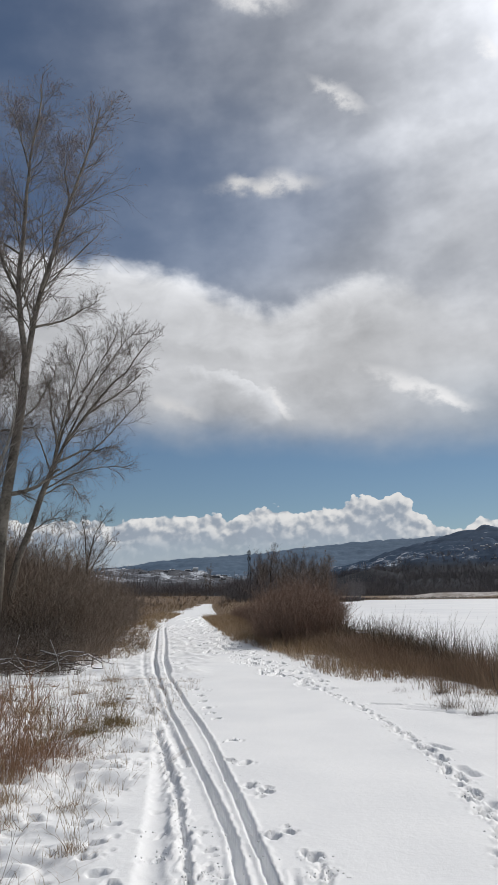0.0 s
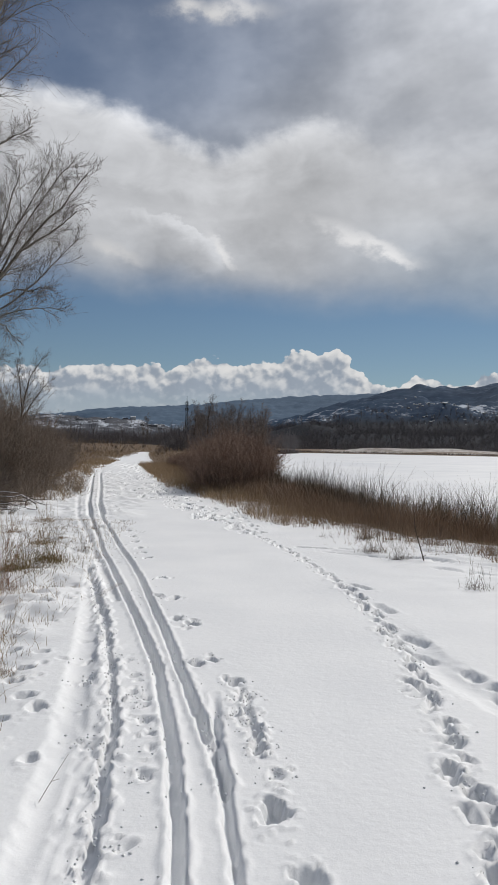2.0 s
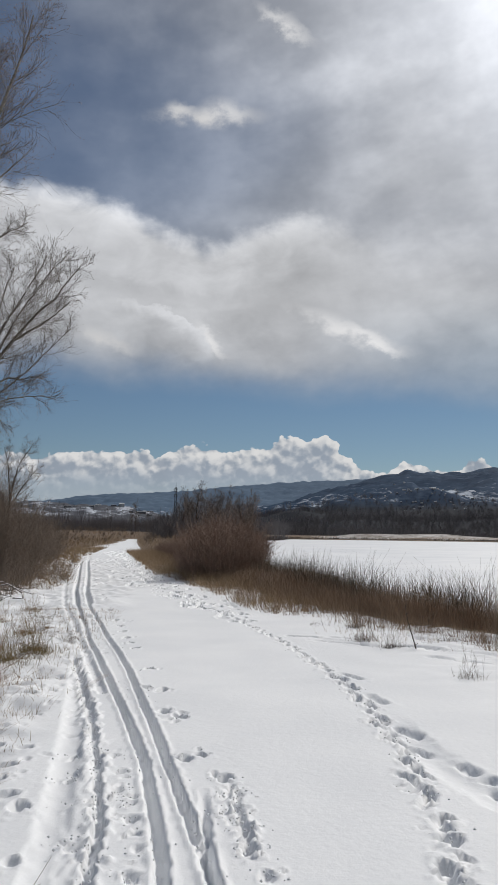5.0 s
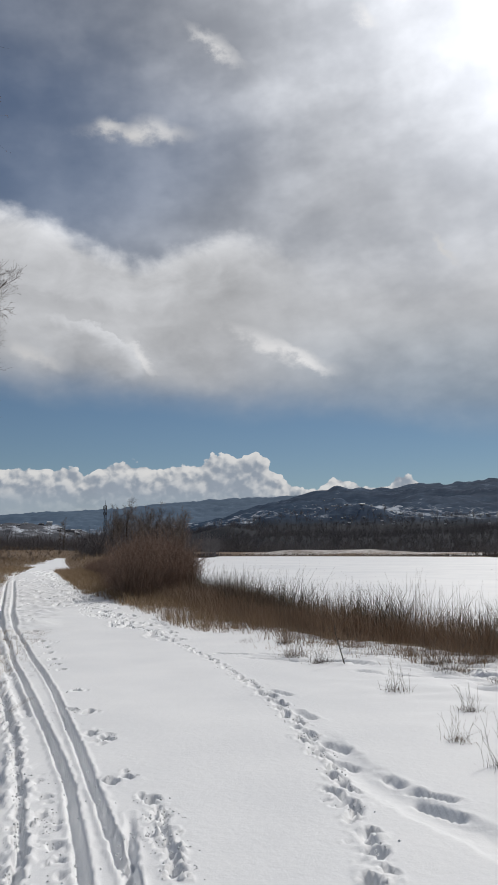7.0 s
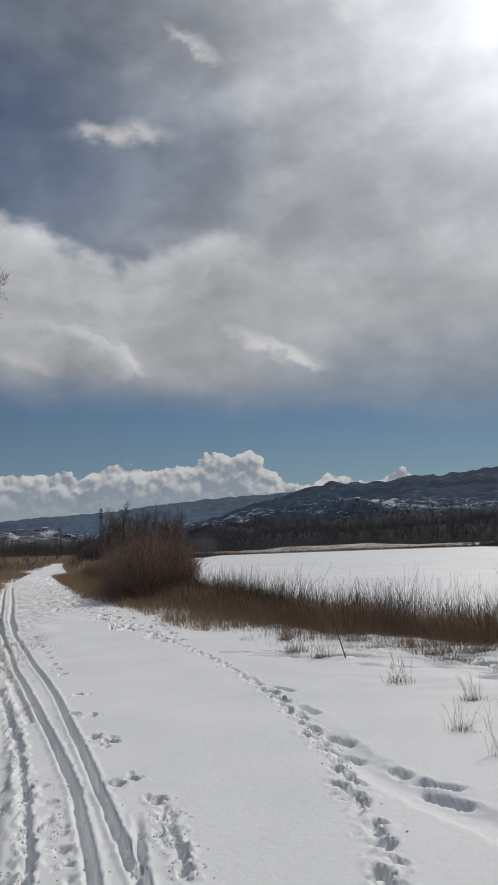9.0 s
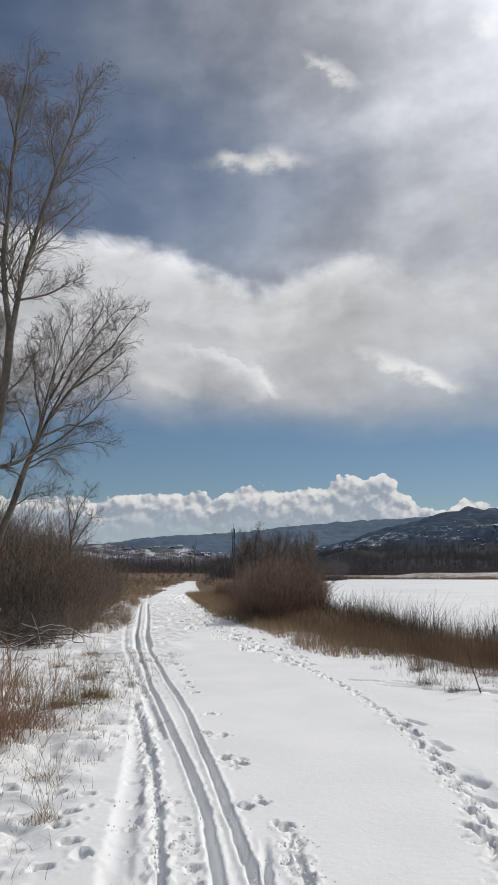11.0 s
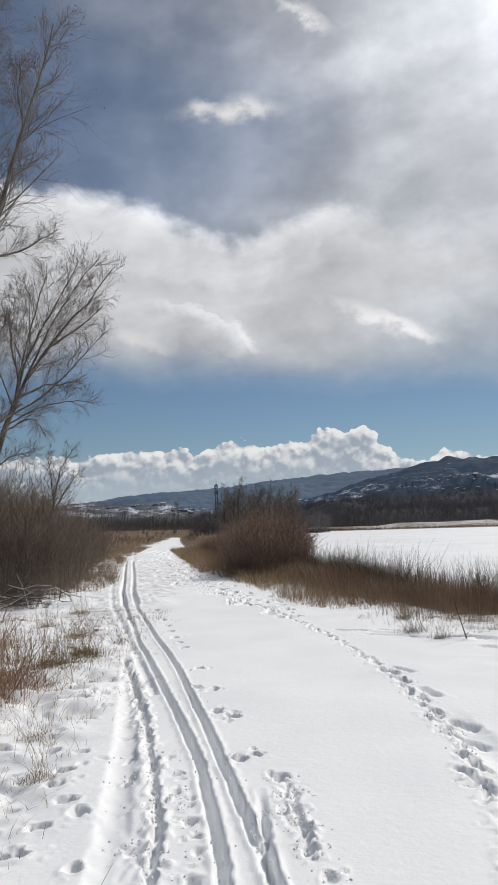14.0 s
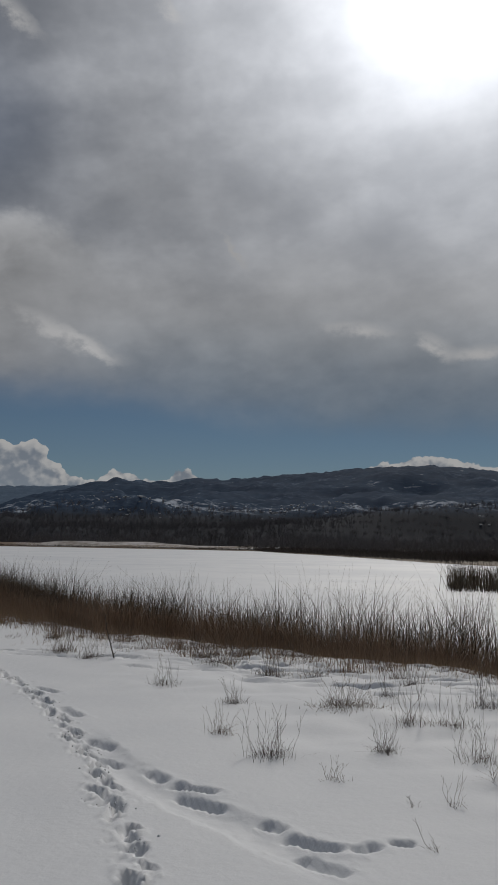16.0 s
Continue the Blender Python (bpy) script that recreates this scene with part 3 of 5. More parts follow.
def ground_height(X, Y):
    """The lie of the land without tracks."""
    dep = lake_depth(X, Y)
    far = np.hypot(X, Y)
    z = -0.78 * ease(dep, -4.2, -0.2) - 0.9 * ease(dep, 0.0, 5.0)
    z += 3.0 * ease(far, 150, 330) * ease(-dep, 8, 60)
    z += 0.05 * (smooth_noise(X * 0.25, Y * 0.25, 1) - 0.5) * ease(far, 5, 20)
    left = ease(-X, 0.8, 1.6) * ease(Y, 2.0, 3.0) * ease(60 - Y, 0, 20)
    z += left * (0.11 * (smooth_noise(X * 1.5, Y * 1.7, 2) - 0.45) + 0.07 * (smooth_noise(X * 3.9, Y * 4.6, 3) - 0.5) + 0.03 * (smooth_noise(X * 9, Y * 10, 8) - 0.5))
    rough = ease(X, 2.4, 4.5) * ease(60 - Y, 0, 20)
    z += rough * (0.07 * (smooth_noise(X * 1.1 + Y * 0.4, Y * 1.9, 4) - 0.5) + 0.05 * (smooth_noise(X * 2.7, Y * 4.1, 5) - 0.5))
    z += 0.012 * (smooth_noise(X * 2.0, Y * 1.2, 6) - 0.5) + 0.03 * (smooth_noise(X * 0.8, Y * 0.55, 7) - 0.5) * ease(60 - Y, 0, 20)
    return z


def cover_at(X, Y):
    """How far the dead grass shows through: 0 snow, 1 bare."""
    l = ease(left_edge(Y) - X + 3.0 * (smooth_noise(X * 0.7, Y * 0.7, 81) - 0.5) + 1.2 * (smooth_noise(X * 2.3, Y * 2.3, 82) - 0.5), 0.1, 1.8) * (Y > 15)
    r = ease(X - right_edge(Y), -0.4, 0.8) * (Y > -20)
    c = np.maximum(l, r)
    c = np.maximum(c, ease(Y, 205, 220))
    c = np.maximum(c, 0.40 * ease(-X, 1.0, 1.9) * (Y > 3) * (Y < 18) * (X < 0) * (0.75 + 0.5 * smooth_noise(X * 1.7, Y * 1.7, 71)))
    for px, py, w in ((-2.6, 8.5, 1.1), (-2.1, 10.3, 0.8), (-2.9, 6.6, 0.7), (-1.7, 4.9, 0.4)):
        c = np.maximum(c, 0.50 * np.exp(-((X - px) ** 2 + 0.6 * (Y - py) ** 2) / w ** 2))
    c = np.maximum(c, 0.33 * ease(X - right_edge(Y), -2.6, -0.8) * (Y < 20) * (0.7 + 0.5 * smooth_noise(X * 1.5, Y * 2.5, 72)))
    c = np.maximum(c, 0.42 * ease(Y, 18, 30) * ease(X - right_edge(Y), -1.8, -0.3))
    dep = lake_depth(X, Y)
    over = np.where(X > 0.16 * Y, 0.44 + 0.34 * smooth_noise(X * 0.02, Y * 0.05, 73), 1.0)
    return np.where((np.hypot(X, Y) > 300) & (dep < -6), over, c)


def build_ground():
    rng = np.random.default_rng(5)
    xs = [np.arange(-1.25, 0.72, 0.016), np.arange(0.72, 3.2, 0.026), np.arange(3.2, 8.2, 0.055), np.arange(-2.9, -1.25, 0.03), np.arange(-6.2, -2.9, 0.045), np.arange(-8.0, -6.2, 0.08)]
    grow = 8.2 + np.cumsum(0.08 * 1.085 ** np.arange(106))
    grow = np.append(grow[grow < 4600], 4800)
    x = np.unique(np.concatenate(xs + [grow, -grow + 0.2]).round(4))
    ys, y = [], 2.2
    while y < 4700:
        ys.append(y)
        y += max(0.019, 0.0048 * y) if y < 48 else 0.022 * y if y < 300 else 0.06 * y
    back = 2.2 - np.cumsum(0.1 * 1.12 ** np.arange(77))
    y = np.concatenate([back[back > -4800][::-1], ys])
    X, Y = np.meshgrid(x, y)
    Z = ground_height(X, Y)

    def window(x0, x1, y0, y1):
        i0, i1 = np.searchsorted(y, (y0, y1))
        j0, j1 = np.searchsorted(x, (x0, x1))
        return slice(i0, i1), slice(j0, j1)

    def press(line, width, depth, berm=0.2, ragged=0.0, seed=9, square=6):
        p = np.asarray(line)
        w = window(p[:, 0].min() - 0.6, p[:, 0].max() + 0.6, p[:, 1].min() - 0.3, p[:, 1].max() + 0.3)
        xx, yy = X[w], Y[w]
        d, far = near_segments(xx, yy, line)
        wid = width * (1 + ragged * (smooth_noise(xx * 30, yy * 14, seed) - 0.5) * 2)
        dep = depth * (1 + ragged * 1.2 * (smooth_noise(xx * 12, yy * 10, seed + 1) - 0.5))
        if square < 3:
            dep = dep * ease(far, 0.0, 0.12) * ease(1 - far, 0.0, 0.2)
        e = d / (wid / 2)
        Z[w] += -dep * np.clip(1 - e ** square, 0, 1) + berm * depth * np.exp(-((e - 1.5) / 0.45) ** 2) * (0.5 + smooth_noise(xx * 25, yy * 9, seed + 2))

    def pit(px, py, length, width, depth, turn, rim=0.25):
        w = window(px - 0.5, px + 0.5, py - 0.6, py + 0.6)
        xx, yy = X[w] - px, Y[w] - py
        c, s = math.cos(radians(turn)), math.sin(radians(turn))
        u, v = xx * c + yy * s, -xx * s + yy * c
        e = np.hypot(u / (width / 2), v / (length / 2)) * (1 + 0.8 * (smooth_noise(X[w] * 26, Y[w] * 26, 21) - 0.5))
        Z[w] += -depth * np.clip(1 - e ** 4, 0, 1) + rim * depth * np.exp(-((e - 1.35) / 0.3) ** 2) * smooth_noise(X[w] * 30, Y[w] * 30, 22)

    press(GROOVE_L, 0.072, 0.068, 0.2, 0.26)
    press(GROOVE_R, 0.070, 0.066, 0.2, 0.28, 13)
    for line, dx in ((GROOVE_L, -0.02), (GROOVE_R, 0.02)):
        press([(a + dx, b) for a, b in line if b > 18], 0.13, 0.06, 0.3, 0.2, 19)
    press(GROOVE_STEP, 0.055, 0.060, 0.12, 0.35, 17, 2.6)
    for k in range(26):
        py = 5.42 - 0.047 * k
        pit(0.395 + 0.018 * (5.42 - py) + rng.normal(0, 0.012), py, rng.uniform(0.03, 0.06), rng.uniform(0.06, 0.12), rng.uniform(0.02, 0.045), rng.uniform(-25, 25), 0.4)
    press(ROUGH_TRACK, 0.07, 0.040, 0.5, 0.9, 31)
    for line, seed in ((SOFT_A, 33), (SOFT_B, 35)):
        press([(a + 0.055, b) for a, b in line], 0.22, 0.034, 0.0, 0.15, seed + 1, 2)
    press(SOFT_C, 0.10, 0.022, 0.35, 0.5, 37)
    for px, py in PITS_WAY:
        pit(px, py, rng.uniform(0.12, 0.24), rng.uniform(0.09, 0.13), rng.uniform(0.085, 0.115), rng.uniform(-25, 45), 0.1)
        for _ in range(3):
            pit(px + rng.normal(0, 0.07), py + rng.normal(0, 0.09), 0.07, 0.045, 0.03, rng.uniform(-60, 60), 0.5)
        pit(px + rng.normal(0, 0.08), py + rng.normal(0, 0.1), 0.08, 0.05, 0.025, 0)
    for px, py in PITS_MESS:
        pit(px, py, rng.uniform(0.12, 0.24), rng.uniform(0.05, 0.08), rng.uniform(0.012, 0.03), rng.uniform(-20, 20), 0.6)
        for _ in range(2):
            pit(px + rng.normal(0, 0.05), py + rng.normal(0, 0.09), 0.06, 0.035, 0.018, rng.uniform(-60, 60), 0.8)
    pit(0.42, 3.57, 0.27, 0.12, 0.085, -8)
    pit(0.5, 3.0, 0.24, 0.11, 0.06, 5)
    for px, py in PITS_BETWEEN:
        pit(px, py, rng.uniform(0.06, 0.15), rng.uniform(0.05, 0.09), rng.uniform(0.02, 0.035), rng.uniform(-40, 40), 0.5)
        for _ in range(3):
            pit(px + rng.normal(0, 0.05), py + rng.normal(0, 0.1), 0.05, 0.035, 0.016, rng.uniform(-60, 60), 0.6)
    steps = resample([(a, b, 0) for a, b in TRAIL_RIGHT], 64)
    for n, (px, py, _) in enumerate(steps):
        side = 0.032 if n % 2 else -0.028
        pit(px + side + rng.normal(0, 0.02), py + rng.normal(0, 0.05), rng.uniform(0.14, 0.26), rng.uniform(0.05, 0.085), rng.uniform(0.045, 0.075), rng.uniform(-25, 15), 0.35)
        for _ in range(3):
            pit(px + rng.normal(0.0, 0.05), py + rng.normal(0, 0.12), 0.06, 0.035, 0.018, rng.uniform(-50, 50), 0.6)
    for px, py in TRAIL_RIGHT:
        pit(px, py, rng.uniform(0.15, 0.21), rng.uniform(0.07, 0.095), rng.uniform(0.065, 0.09), rng.uniform(-25, 5), 0.15)
        pit(px + 0.03 + rng.normal(0, 0.02), py + 0.14, 0.12, 0.07, 0.03, rng.uniform(-30, 30), 0.4)
        for _ in range(2):
            pit(px + rng.normal(0, 0.07), py + rng.normal(0, 0.12), 0.05, 0.035, 0.014, 0, 0.6)
    for px, py in PITS_LEFT:
        pit(px, py, rng.uniform(0.10, 0.16), rng.uniform(0.12, 0.2), rng.uniform(0.04, 0.06), rng.uniform(-20, 20))
    pit(-1.14, 4.41, 0.17, 0.24, 0.08, 0)
    for px, py in MOUNDS_LEFT:
        w = window(px - 0.7, px + 0.7, py - 0.7, py + 0.7)
        q = np.hypot((X[w] - px) / 0.10, (Y[w] - py) / 0.09) * (0.7 + 0.6 * smooth_noise(X[w] * 9, Y[w] * 9, 42))
        Z[w] += 0.035 * np.exp(-q ** 2.0) * (0.7 + 0.6 * smooth_noise(X[w] * 12, Y[w] * 12, 41)) - 0.03 * np.exp(-((q - 1.6) / 0.5) ** 2)
    press(DRAG_BAND, 0.34, 0.030, 0.0, 0.2, 53, 2)
    for x0, y0, x1, y1 in DRAGS:
        press([(x0, y0), (x1, y1)], 0.11, 0.044, 0.10, 0.45, 51, 2.2)
    # many old prints where the way narrows, and beside it
    for _ in range(620):
        py = 17 + 58 * rng.random() ** 1.2
        px = right_edge(py) - 0.2 - abs(rng.normal(0, 0.9))
        if py > 26 and rng.random() < 0.5:
            px = rng.uniform(left_edge(py) + 1.6, right_edge(py) - 0.2)
        pit(px, py, rng.uniform(0.3, 0.6) * (0.8 + py / 60), rng.uniform(0.14, 0.24), rng.uniform(0.03, 0.06) * (0.6 + py / 40), rng.uniform(-40, 20), 0.2)
    # the trodden band that leads to the line of footprints
    band = resample([(a, b, 0) for a, b in TRODDEN], 400)
    for px, py, _ in band[rng.integers(0, 400, 380)]:
        pit(px + rng.normal(0, 0.16 + 0.006 * py), py + rng.normal(0, 0.3), rng.uniform(0.24, 0.45) * (0.7 + py / 40), rng.uniform(0.12, 0.2) * (0.8 + py / 90), rng.uniform(0.045, 0.085) * (0.7 + py / 60), rng.uniform(-50, 10), 0.15)
    for _ in range(260):
        py = rng.uniform(3.0, 16)
        px = rng.uniform(-3.0, -0.75)
        pit(px, py, rng.uniform(0.05, 0.14), rng.uniform(0.05, 0.12), rng.uniform(0.012, 0.035), rng.uniform(-60, 60), 0.4)
    # wind ribs and old half-filled tracks by the reeds
    for _ in range(220):
        py = rng.uniform(5.0, 13.5)
        px = right_edge(py) - 3.4 * rng.uniform(0.05, 1.0) ** 1.6 - 0.3
        press([(px, py), (px + rng.uniform(0.4, 1.2), py - rng.uniform(0.2, 0.7))], rng.uniform(0.10, 0.22), rng.uniform(0.02, 0.05), 0.10, 0.35, 61, 2.2)
    n, m = X.shape
    i, j = np.meshgrid(np.arange(n - 1), np.arange(m - 1), indexing="ij")
    o = i * m + j
    me = raw_mesh("ground", np.stack([X, Y, Z], -1), np.stack([o, o + 1, o + m + 1, o + m], -1).reshape(-1, 4), SNOW, True)
    at = me.attributes.new("cover", "FLOAT", "POINT")
    at.data.foreach_set("value", cover_at(X, Y).astype(np.float32).ravel())
    return tagged(new("ground", me), "snow-covered way with ski grooves, footprints and dead grass verges", "ground", kind="structure")


def ground_z(x, y):
    return ground_height(np.atleast_1d(np.asarray(x, float)), np.atleast_1d(np.asarray(y, float)))


build_ground()


def build_lake():
    bm = bmesh.new()
    c = Vector((60, 200))
    vs = []
    for px, py in LAKE:
        q = Vector((px, py))
        vs.append(bm.verts.new((*(q + (q - c).normalized() * 2.2), LAKE_Z)))
    f = bm.faces.new(vs)
    bmesh.ops.triangulate(bm, faces=[f])
    if f.is_valid:
        f.normal_update()
    bmesh.ops.recalc_face_normals(bm, faces=bm.faces)
    ob = part("frozen_lake", bm, ICE, None)
    tagged(ob, "frozen lake under smooth wind-packed snow", "lake", kind="structure")


build_lake()


# ---- hills ----
def hill(name, label, material, r0, r1, r2, ridge, az0, az1, rough, seed, power=1.5, canopy=7.0):
    """A range seen from the way: its foot r0, crest r1 and back r2 metres off; the crest's height as (bearing, degrees) pairs."""
    az = np.radians(np.arange(az0, az1, 0.22))
    r = np.concatenate([np.linspace(r0, r1, 54), np.linspace(r1, r2, 8)[1:]])
    A, Q = np.meshgrid(az, r)
    deg = np.interp(np.degrees(A), [p for p, _ in ridge], [q for _, q in ridge])
    crest = r1 * np.tan(np.radians(deg))
    s = np.clip((Q - r0) / (r1 - r0), 0, 1)
    X, Y = Q * np.sin(A), Q * np.cos(A)
    folds = (smooth_noise(X / 260, Y / 260, seed) - 0.5) + 0.5 * (smooth_noise(X / 110, Y / 110, seed + 1) - 0.5)
    Z = crest * s ** power * np.where(Q > r1, 1 - 0.5 * ((Q - r1) / (r2 - r1)), 1) + folds * rough * np.sin(np.pi * np.clip(s, 0, 1)) * 2
    Z += (smooth_noise(X / 14, Y / 14, seed + 2) - 0.5) * canopy * ease(s, 0.1, 0.4) + (smooth_noise(X / 30, Y / 30, seed + 3) - 0.5) * canopy * ease(s, 0.1, 0.4)
    Z -= 2.0 * (1 - s)
    n, m = X.shape
    i, j = np.meshgrid(np.arange(n - 1), np.arange(m - 1), indexing="ij")
    o = i * m + j
    ob = piece(name, np.stack([X, Y, Z], -1), np.stack([o, o + 1, o + m + 1, o + m], -1).reshape(-1, 4), material, smooth=True)
    tagged(ob, label, "hill", kind="structure")

    def height(a, q):
        """Height of the slope at the bearing a (degrees) and distance q."""
        return float(Z[np.argmin(np.abs(r - q)), np.argmin(np.abs(az - radians(a)))])

    return height


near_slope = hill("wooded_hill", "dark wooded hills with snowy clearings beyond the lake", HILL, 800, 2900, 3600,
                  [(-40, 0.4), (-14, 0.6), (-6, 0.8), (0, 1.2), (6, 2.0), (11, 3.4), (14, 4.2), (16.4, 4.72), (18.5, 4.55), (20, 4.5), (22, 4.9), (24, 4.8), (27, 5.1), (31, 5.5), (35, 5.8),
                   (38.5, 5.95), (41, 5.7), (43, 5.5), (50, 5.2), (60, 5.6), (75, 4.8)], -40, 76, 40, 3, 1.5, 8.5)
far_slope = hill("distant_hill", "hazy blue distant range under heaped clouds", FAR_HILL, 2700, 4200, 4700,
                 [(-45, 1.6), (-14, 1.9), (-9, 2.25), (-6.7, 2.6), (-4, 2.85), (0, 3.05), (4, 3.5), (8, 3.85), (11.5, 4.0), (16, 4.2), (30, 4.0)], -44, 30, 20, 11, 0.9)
hill("snowy_spit", "low snowy spit with straw grass on the far shore", SPIT, 735, 790, 860, [(9, 0.0), (11, 0.22), (13, 0.38), (19, 0.40), (21, 0.28), (23, 0.14), (26, 0.05), (28, 0.0)], 9, 28, 0.3, 23, 1.0, 0.8)


# ---- trees ----
def lay(points, base, az):
    """Places (sideways, height, depth) points of a tree, seen square to the bearing az, round its base."""
    a = radians(az)
    side, away = np.array([math.cos(a), -math.sin(a), 0]), np.array([math.sin(a), math.cos(a), 0])
    return np.array([side * p[0] + np.array([0, 0, p[1]]) + away * (p[2] if len(p) > 2 else 0.0) for p in points])


def stem_lines(stems, az, n=16):
    P = np.stack([resample(lay(pts, None, az), n) for pts, _, _ in stems])
    R = np.stack([np.linspace(r0, r1, n) for _, r0, r1 in stems])
    return P, R


def tall_tree(name, x, y, az, trunk, limbs, bark, label, seed, dense=3.6, twig_len=1.3, buds=0, twig_mat=None, spread=0.72, shoot_len=2.3, from_low=0.1):
    """A bare broad-leaved tree from its trunk line and main limbs, with branches, twigs and, on some, old catkins."""
    rng = np.random.default_rng(seed)
    z = float(ground_z(x, y)[0])
    root = thing(name, pose(x, y, z), label, "tree", "trees on the verge")
    P, R = stem_lines([trunk], az, 18)
    R[:, 0] *= 1.35
    V, F = tubes(P, R, 9)
    piece("trunk", V, F, bark, root, smooth=True)
    LP, LR = stem_lines(limbs, az, 18)
    LP = LP + np.cumsum(rng.normal(0, 0.035, LP.shape), axis=1) * np.linspace(0, 1, 18)[None, :, None]
    for p, r in zip(LP, LR):
        V, F = tubes(p[None], r[None], 7)
        piece("limb", V, F, bark, root, smooth=True)
    B, BR = [], []
    for p, r in zip(LP, LR):
        run = float(np.linalg.norm(np.diff(p, axis=0), axis=1).sum())
        q, t = sprout(rng, p[None], r[None], int(np.clip(run * dense * 1.5, 8, 40)), from_low, 0.97, spread, lambda s, L: 1.35 * shoot_len * (1.15 - 0.75 * s) * np.clip(L / 6, 0.42, 1.2), 8, 0.05, 0.05, 0.34, 0.009)
        B.append(q)
        BR.append(t)
    B, BR = np.concatenate(B), np.concatenate(BR)
    T1, R1 = sprout(rng, B, BR, 10, 0.04, 0.98, 0.75, lambda s, L: twig_len * (1.15 - 0.6 * s) * np.clip(L / 2.2, 0.4, 1.1), 5, 0.02, 0.08, 0.6, 0.0046)
    T2, R2 = sprout(rng, T1, R1, 4, 0.08, 0.95, 0.68, lambda s, L: 0.50 * twig_len * np.clip(L / 1.0, 0.4, 1.2), 4, 0.03, 0.07, 0.7, 0.0034)
    for b, r in zip(B, BR):
        V, F = tubes(b[None], r[None], 4)
        piece("branch", V, F, bark, root)
    V, F = join(tubes(T1, R1, 3), tubes(T2, R2, 3))
    tagged(piece("twig_crown", V, F, twig_mat or TWIG, root), kind="stuff")
    if buds:
        high = T2[T2[:, -1, 2] > buds]
        ends = high[:, -1]
        ends = ends[rng.random(len(ends)) < 0.42]
        ends = np.concatenate([ends, ends + rng.normal(0, 0.12, ends.shape) * [1, 1, 0.4]])
        d = unit(rng.normal(size=ends.shape) + np.array([0, 0, -0.8])) * rng.uniform(0.03, 0.075, (len(ends), 1))
        V, F = tubes(np.stack([ends, ends + d * 0.5, ends + d], 1), np.tile([0.005, 0.009, 0.003], (len(ends), 1)), 4)
        tagged(piece("catkin_crown", V, F, BUD, root, "old brown catkins and dry leaves"), kind="stuff")
    return root


tall_tree("aspen_tree", -7.74, 24.82, -17.33,
          ([(-0.05, -0.3), (0.0, 0.58), (0.07, 1.73), (0.09, 2.62), (0.15, 4.24), (0.27, 5.33), (0.43, 6.43), (0.54, 7.55), (0.62, 8.66), (0.64, 9.6)], 0.21, 0.125),
          [([(0.62, 9.3), (0.44, 10.53), (0.29, 11.28), (0.29, 12.04), (0.33, 13.0), (0.35, 13.96, 0.2), (0.37, 14.93, 0.3), (0.43, 16.11, 0.4), (0.53, 16.81, 0.4), (0.76, 17.72, 0.4), (0.84, 18.52, 0.5), (0.83, 19.4, 0.5)], 0.105, 0.02),
           ([(0.64, 9.0), (0.86, 10.56), (0.98, 11.33), (1.15, 12.1), (1.38, 12.89, -0.2), (1.65, 13.88, -0.3), (1.83, 14.67, -0.4), (2.16, 15.59, -0.5), (2.47, 16.71, -0.6), (2.71, 17.63, -0.6), (2.84, 18.4, -0.6)], 0.105, 0.02),
           ([(0.3, 11.4), (-0.17, 12.2, -0.3), (-0.45, 12.94, -0.5), (-0.59, 13.7, -0.7), (-0.7, 15.0, -0.9)], 0.05, 0.012),
           ([(0.9, 10.4), (1.69, 10.71, 0.3), (2.33, 11.13, 0.5), (2.89, 11.5, 0.6)], 0.045, 0.012),
           ([(0.38, 12.8), (-0.37, 13.5, 0.5), (-0.93, 14.43, 0.9), (-1.2, 15.6, 1.1)], 0.04, 0.012),
           ([(0.45, 16.0), (0.2, 17.2, 0.5), (-0.1, 18.3, 0.8), (-0.3, 19.0, 0.9)], 0.035, 0.01),
           ([(1.85, 14.8), (1.7, 16.2, 0.4), (1.75, 17.4, 0.6)], 0.035, 0.01),
           ([(0.2, 4.85), (0.75, 5.0, -0.1), (1.1, 5.2, -0.2), (1.45, 5.75, -0.3)], 0.085, 0.03),
           ([(0.5, 7.2), (1.1, 7.9, 0.3), (1.5, 8.9, 0.5), (1.8, 9.9, 0.6)], 0.035, 0.01),
           ([(0.58, 8.2), (-0.1, 9.2, 0.4), (-0.7, 10.4, 0.7)], 0.035, 0.01)],
          BARK_PALE, "tall bare aspen with a forked pale grey trunk in the thicket", 3, buds=12.2, shoot_len=1.65)
tall_tree("white_barked_tree", -7.58, 23.82, -17.64,
          ([(0.0, -0.3), (0.0, 0.7), (-0.02, 2.75), (-0.1, 4.13)], 0.12, 0.095),
          [([(-0.1, 4.0), (-0.36, 4.9), (-0.6, 5.51), (-0.7, 6.55), (-0.79, 7.61), (-0.79, 8.67), (-0.88, 9.56), (-1.17, 10.44), (-1.43, 11.14), (-1.79, 12.1)], 0.07, 0.015),
           ([(-0.1, 4.0), (0.02, 5.18), (0.18, 5.88), (0.44, 6.77), (0.6, 7.6, -0.4), (0.5, 9.0, -0.8)], 0.055, 0.015),
           ([(-0.75, 7.0), (-1.6, 8.6, -0.4), (-2.4, 9.8, -0.7), (-3.0, 11.0, -0.8)], 0.045, 0.012),
           ([(-0.5, 5.4), (-1.5, 6.6, 0.5), (-2.8, 7.4, 0.9)], 0.04, 0.012),
           ([(-0.8, 8.2), (-0.3, 9.6, 0.6), (-0.2, 10.9, 0.8)], 0.04, 0.012)],
          BARK_WHITE, "bare white-barked tree forking low beside the aspen", 5, dense=4.2, shoot_len=2.1)
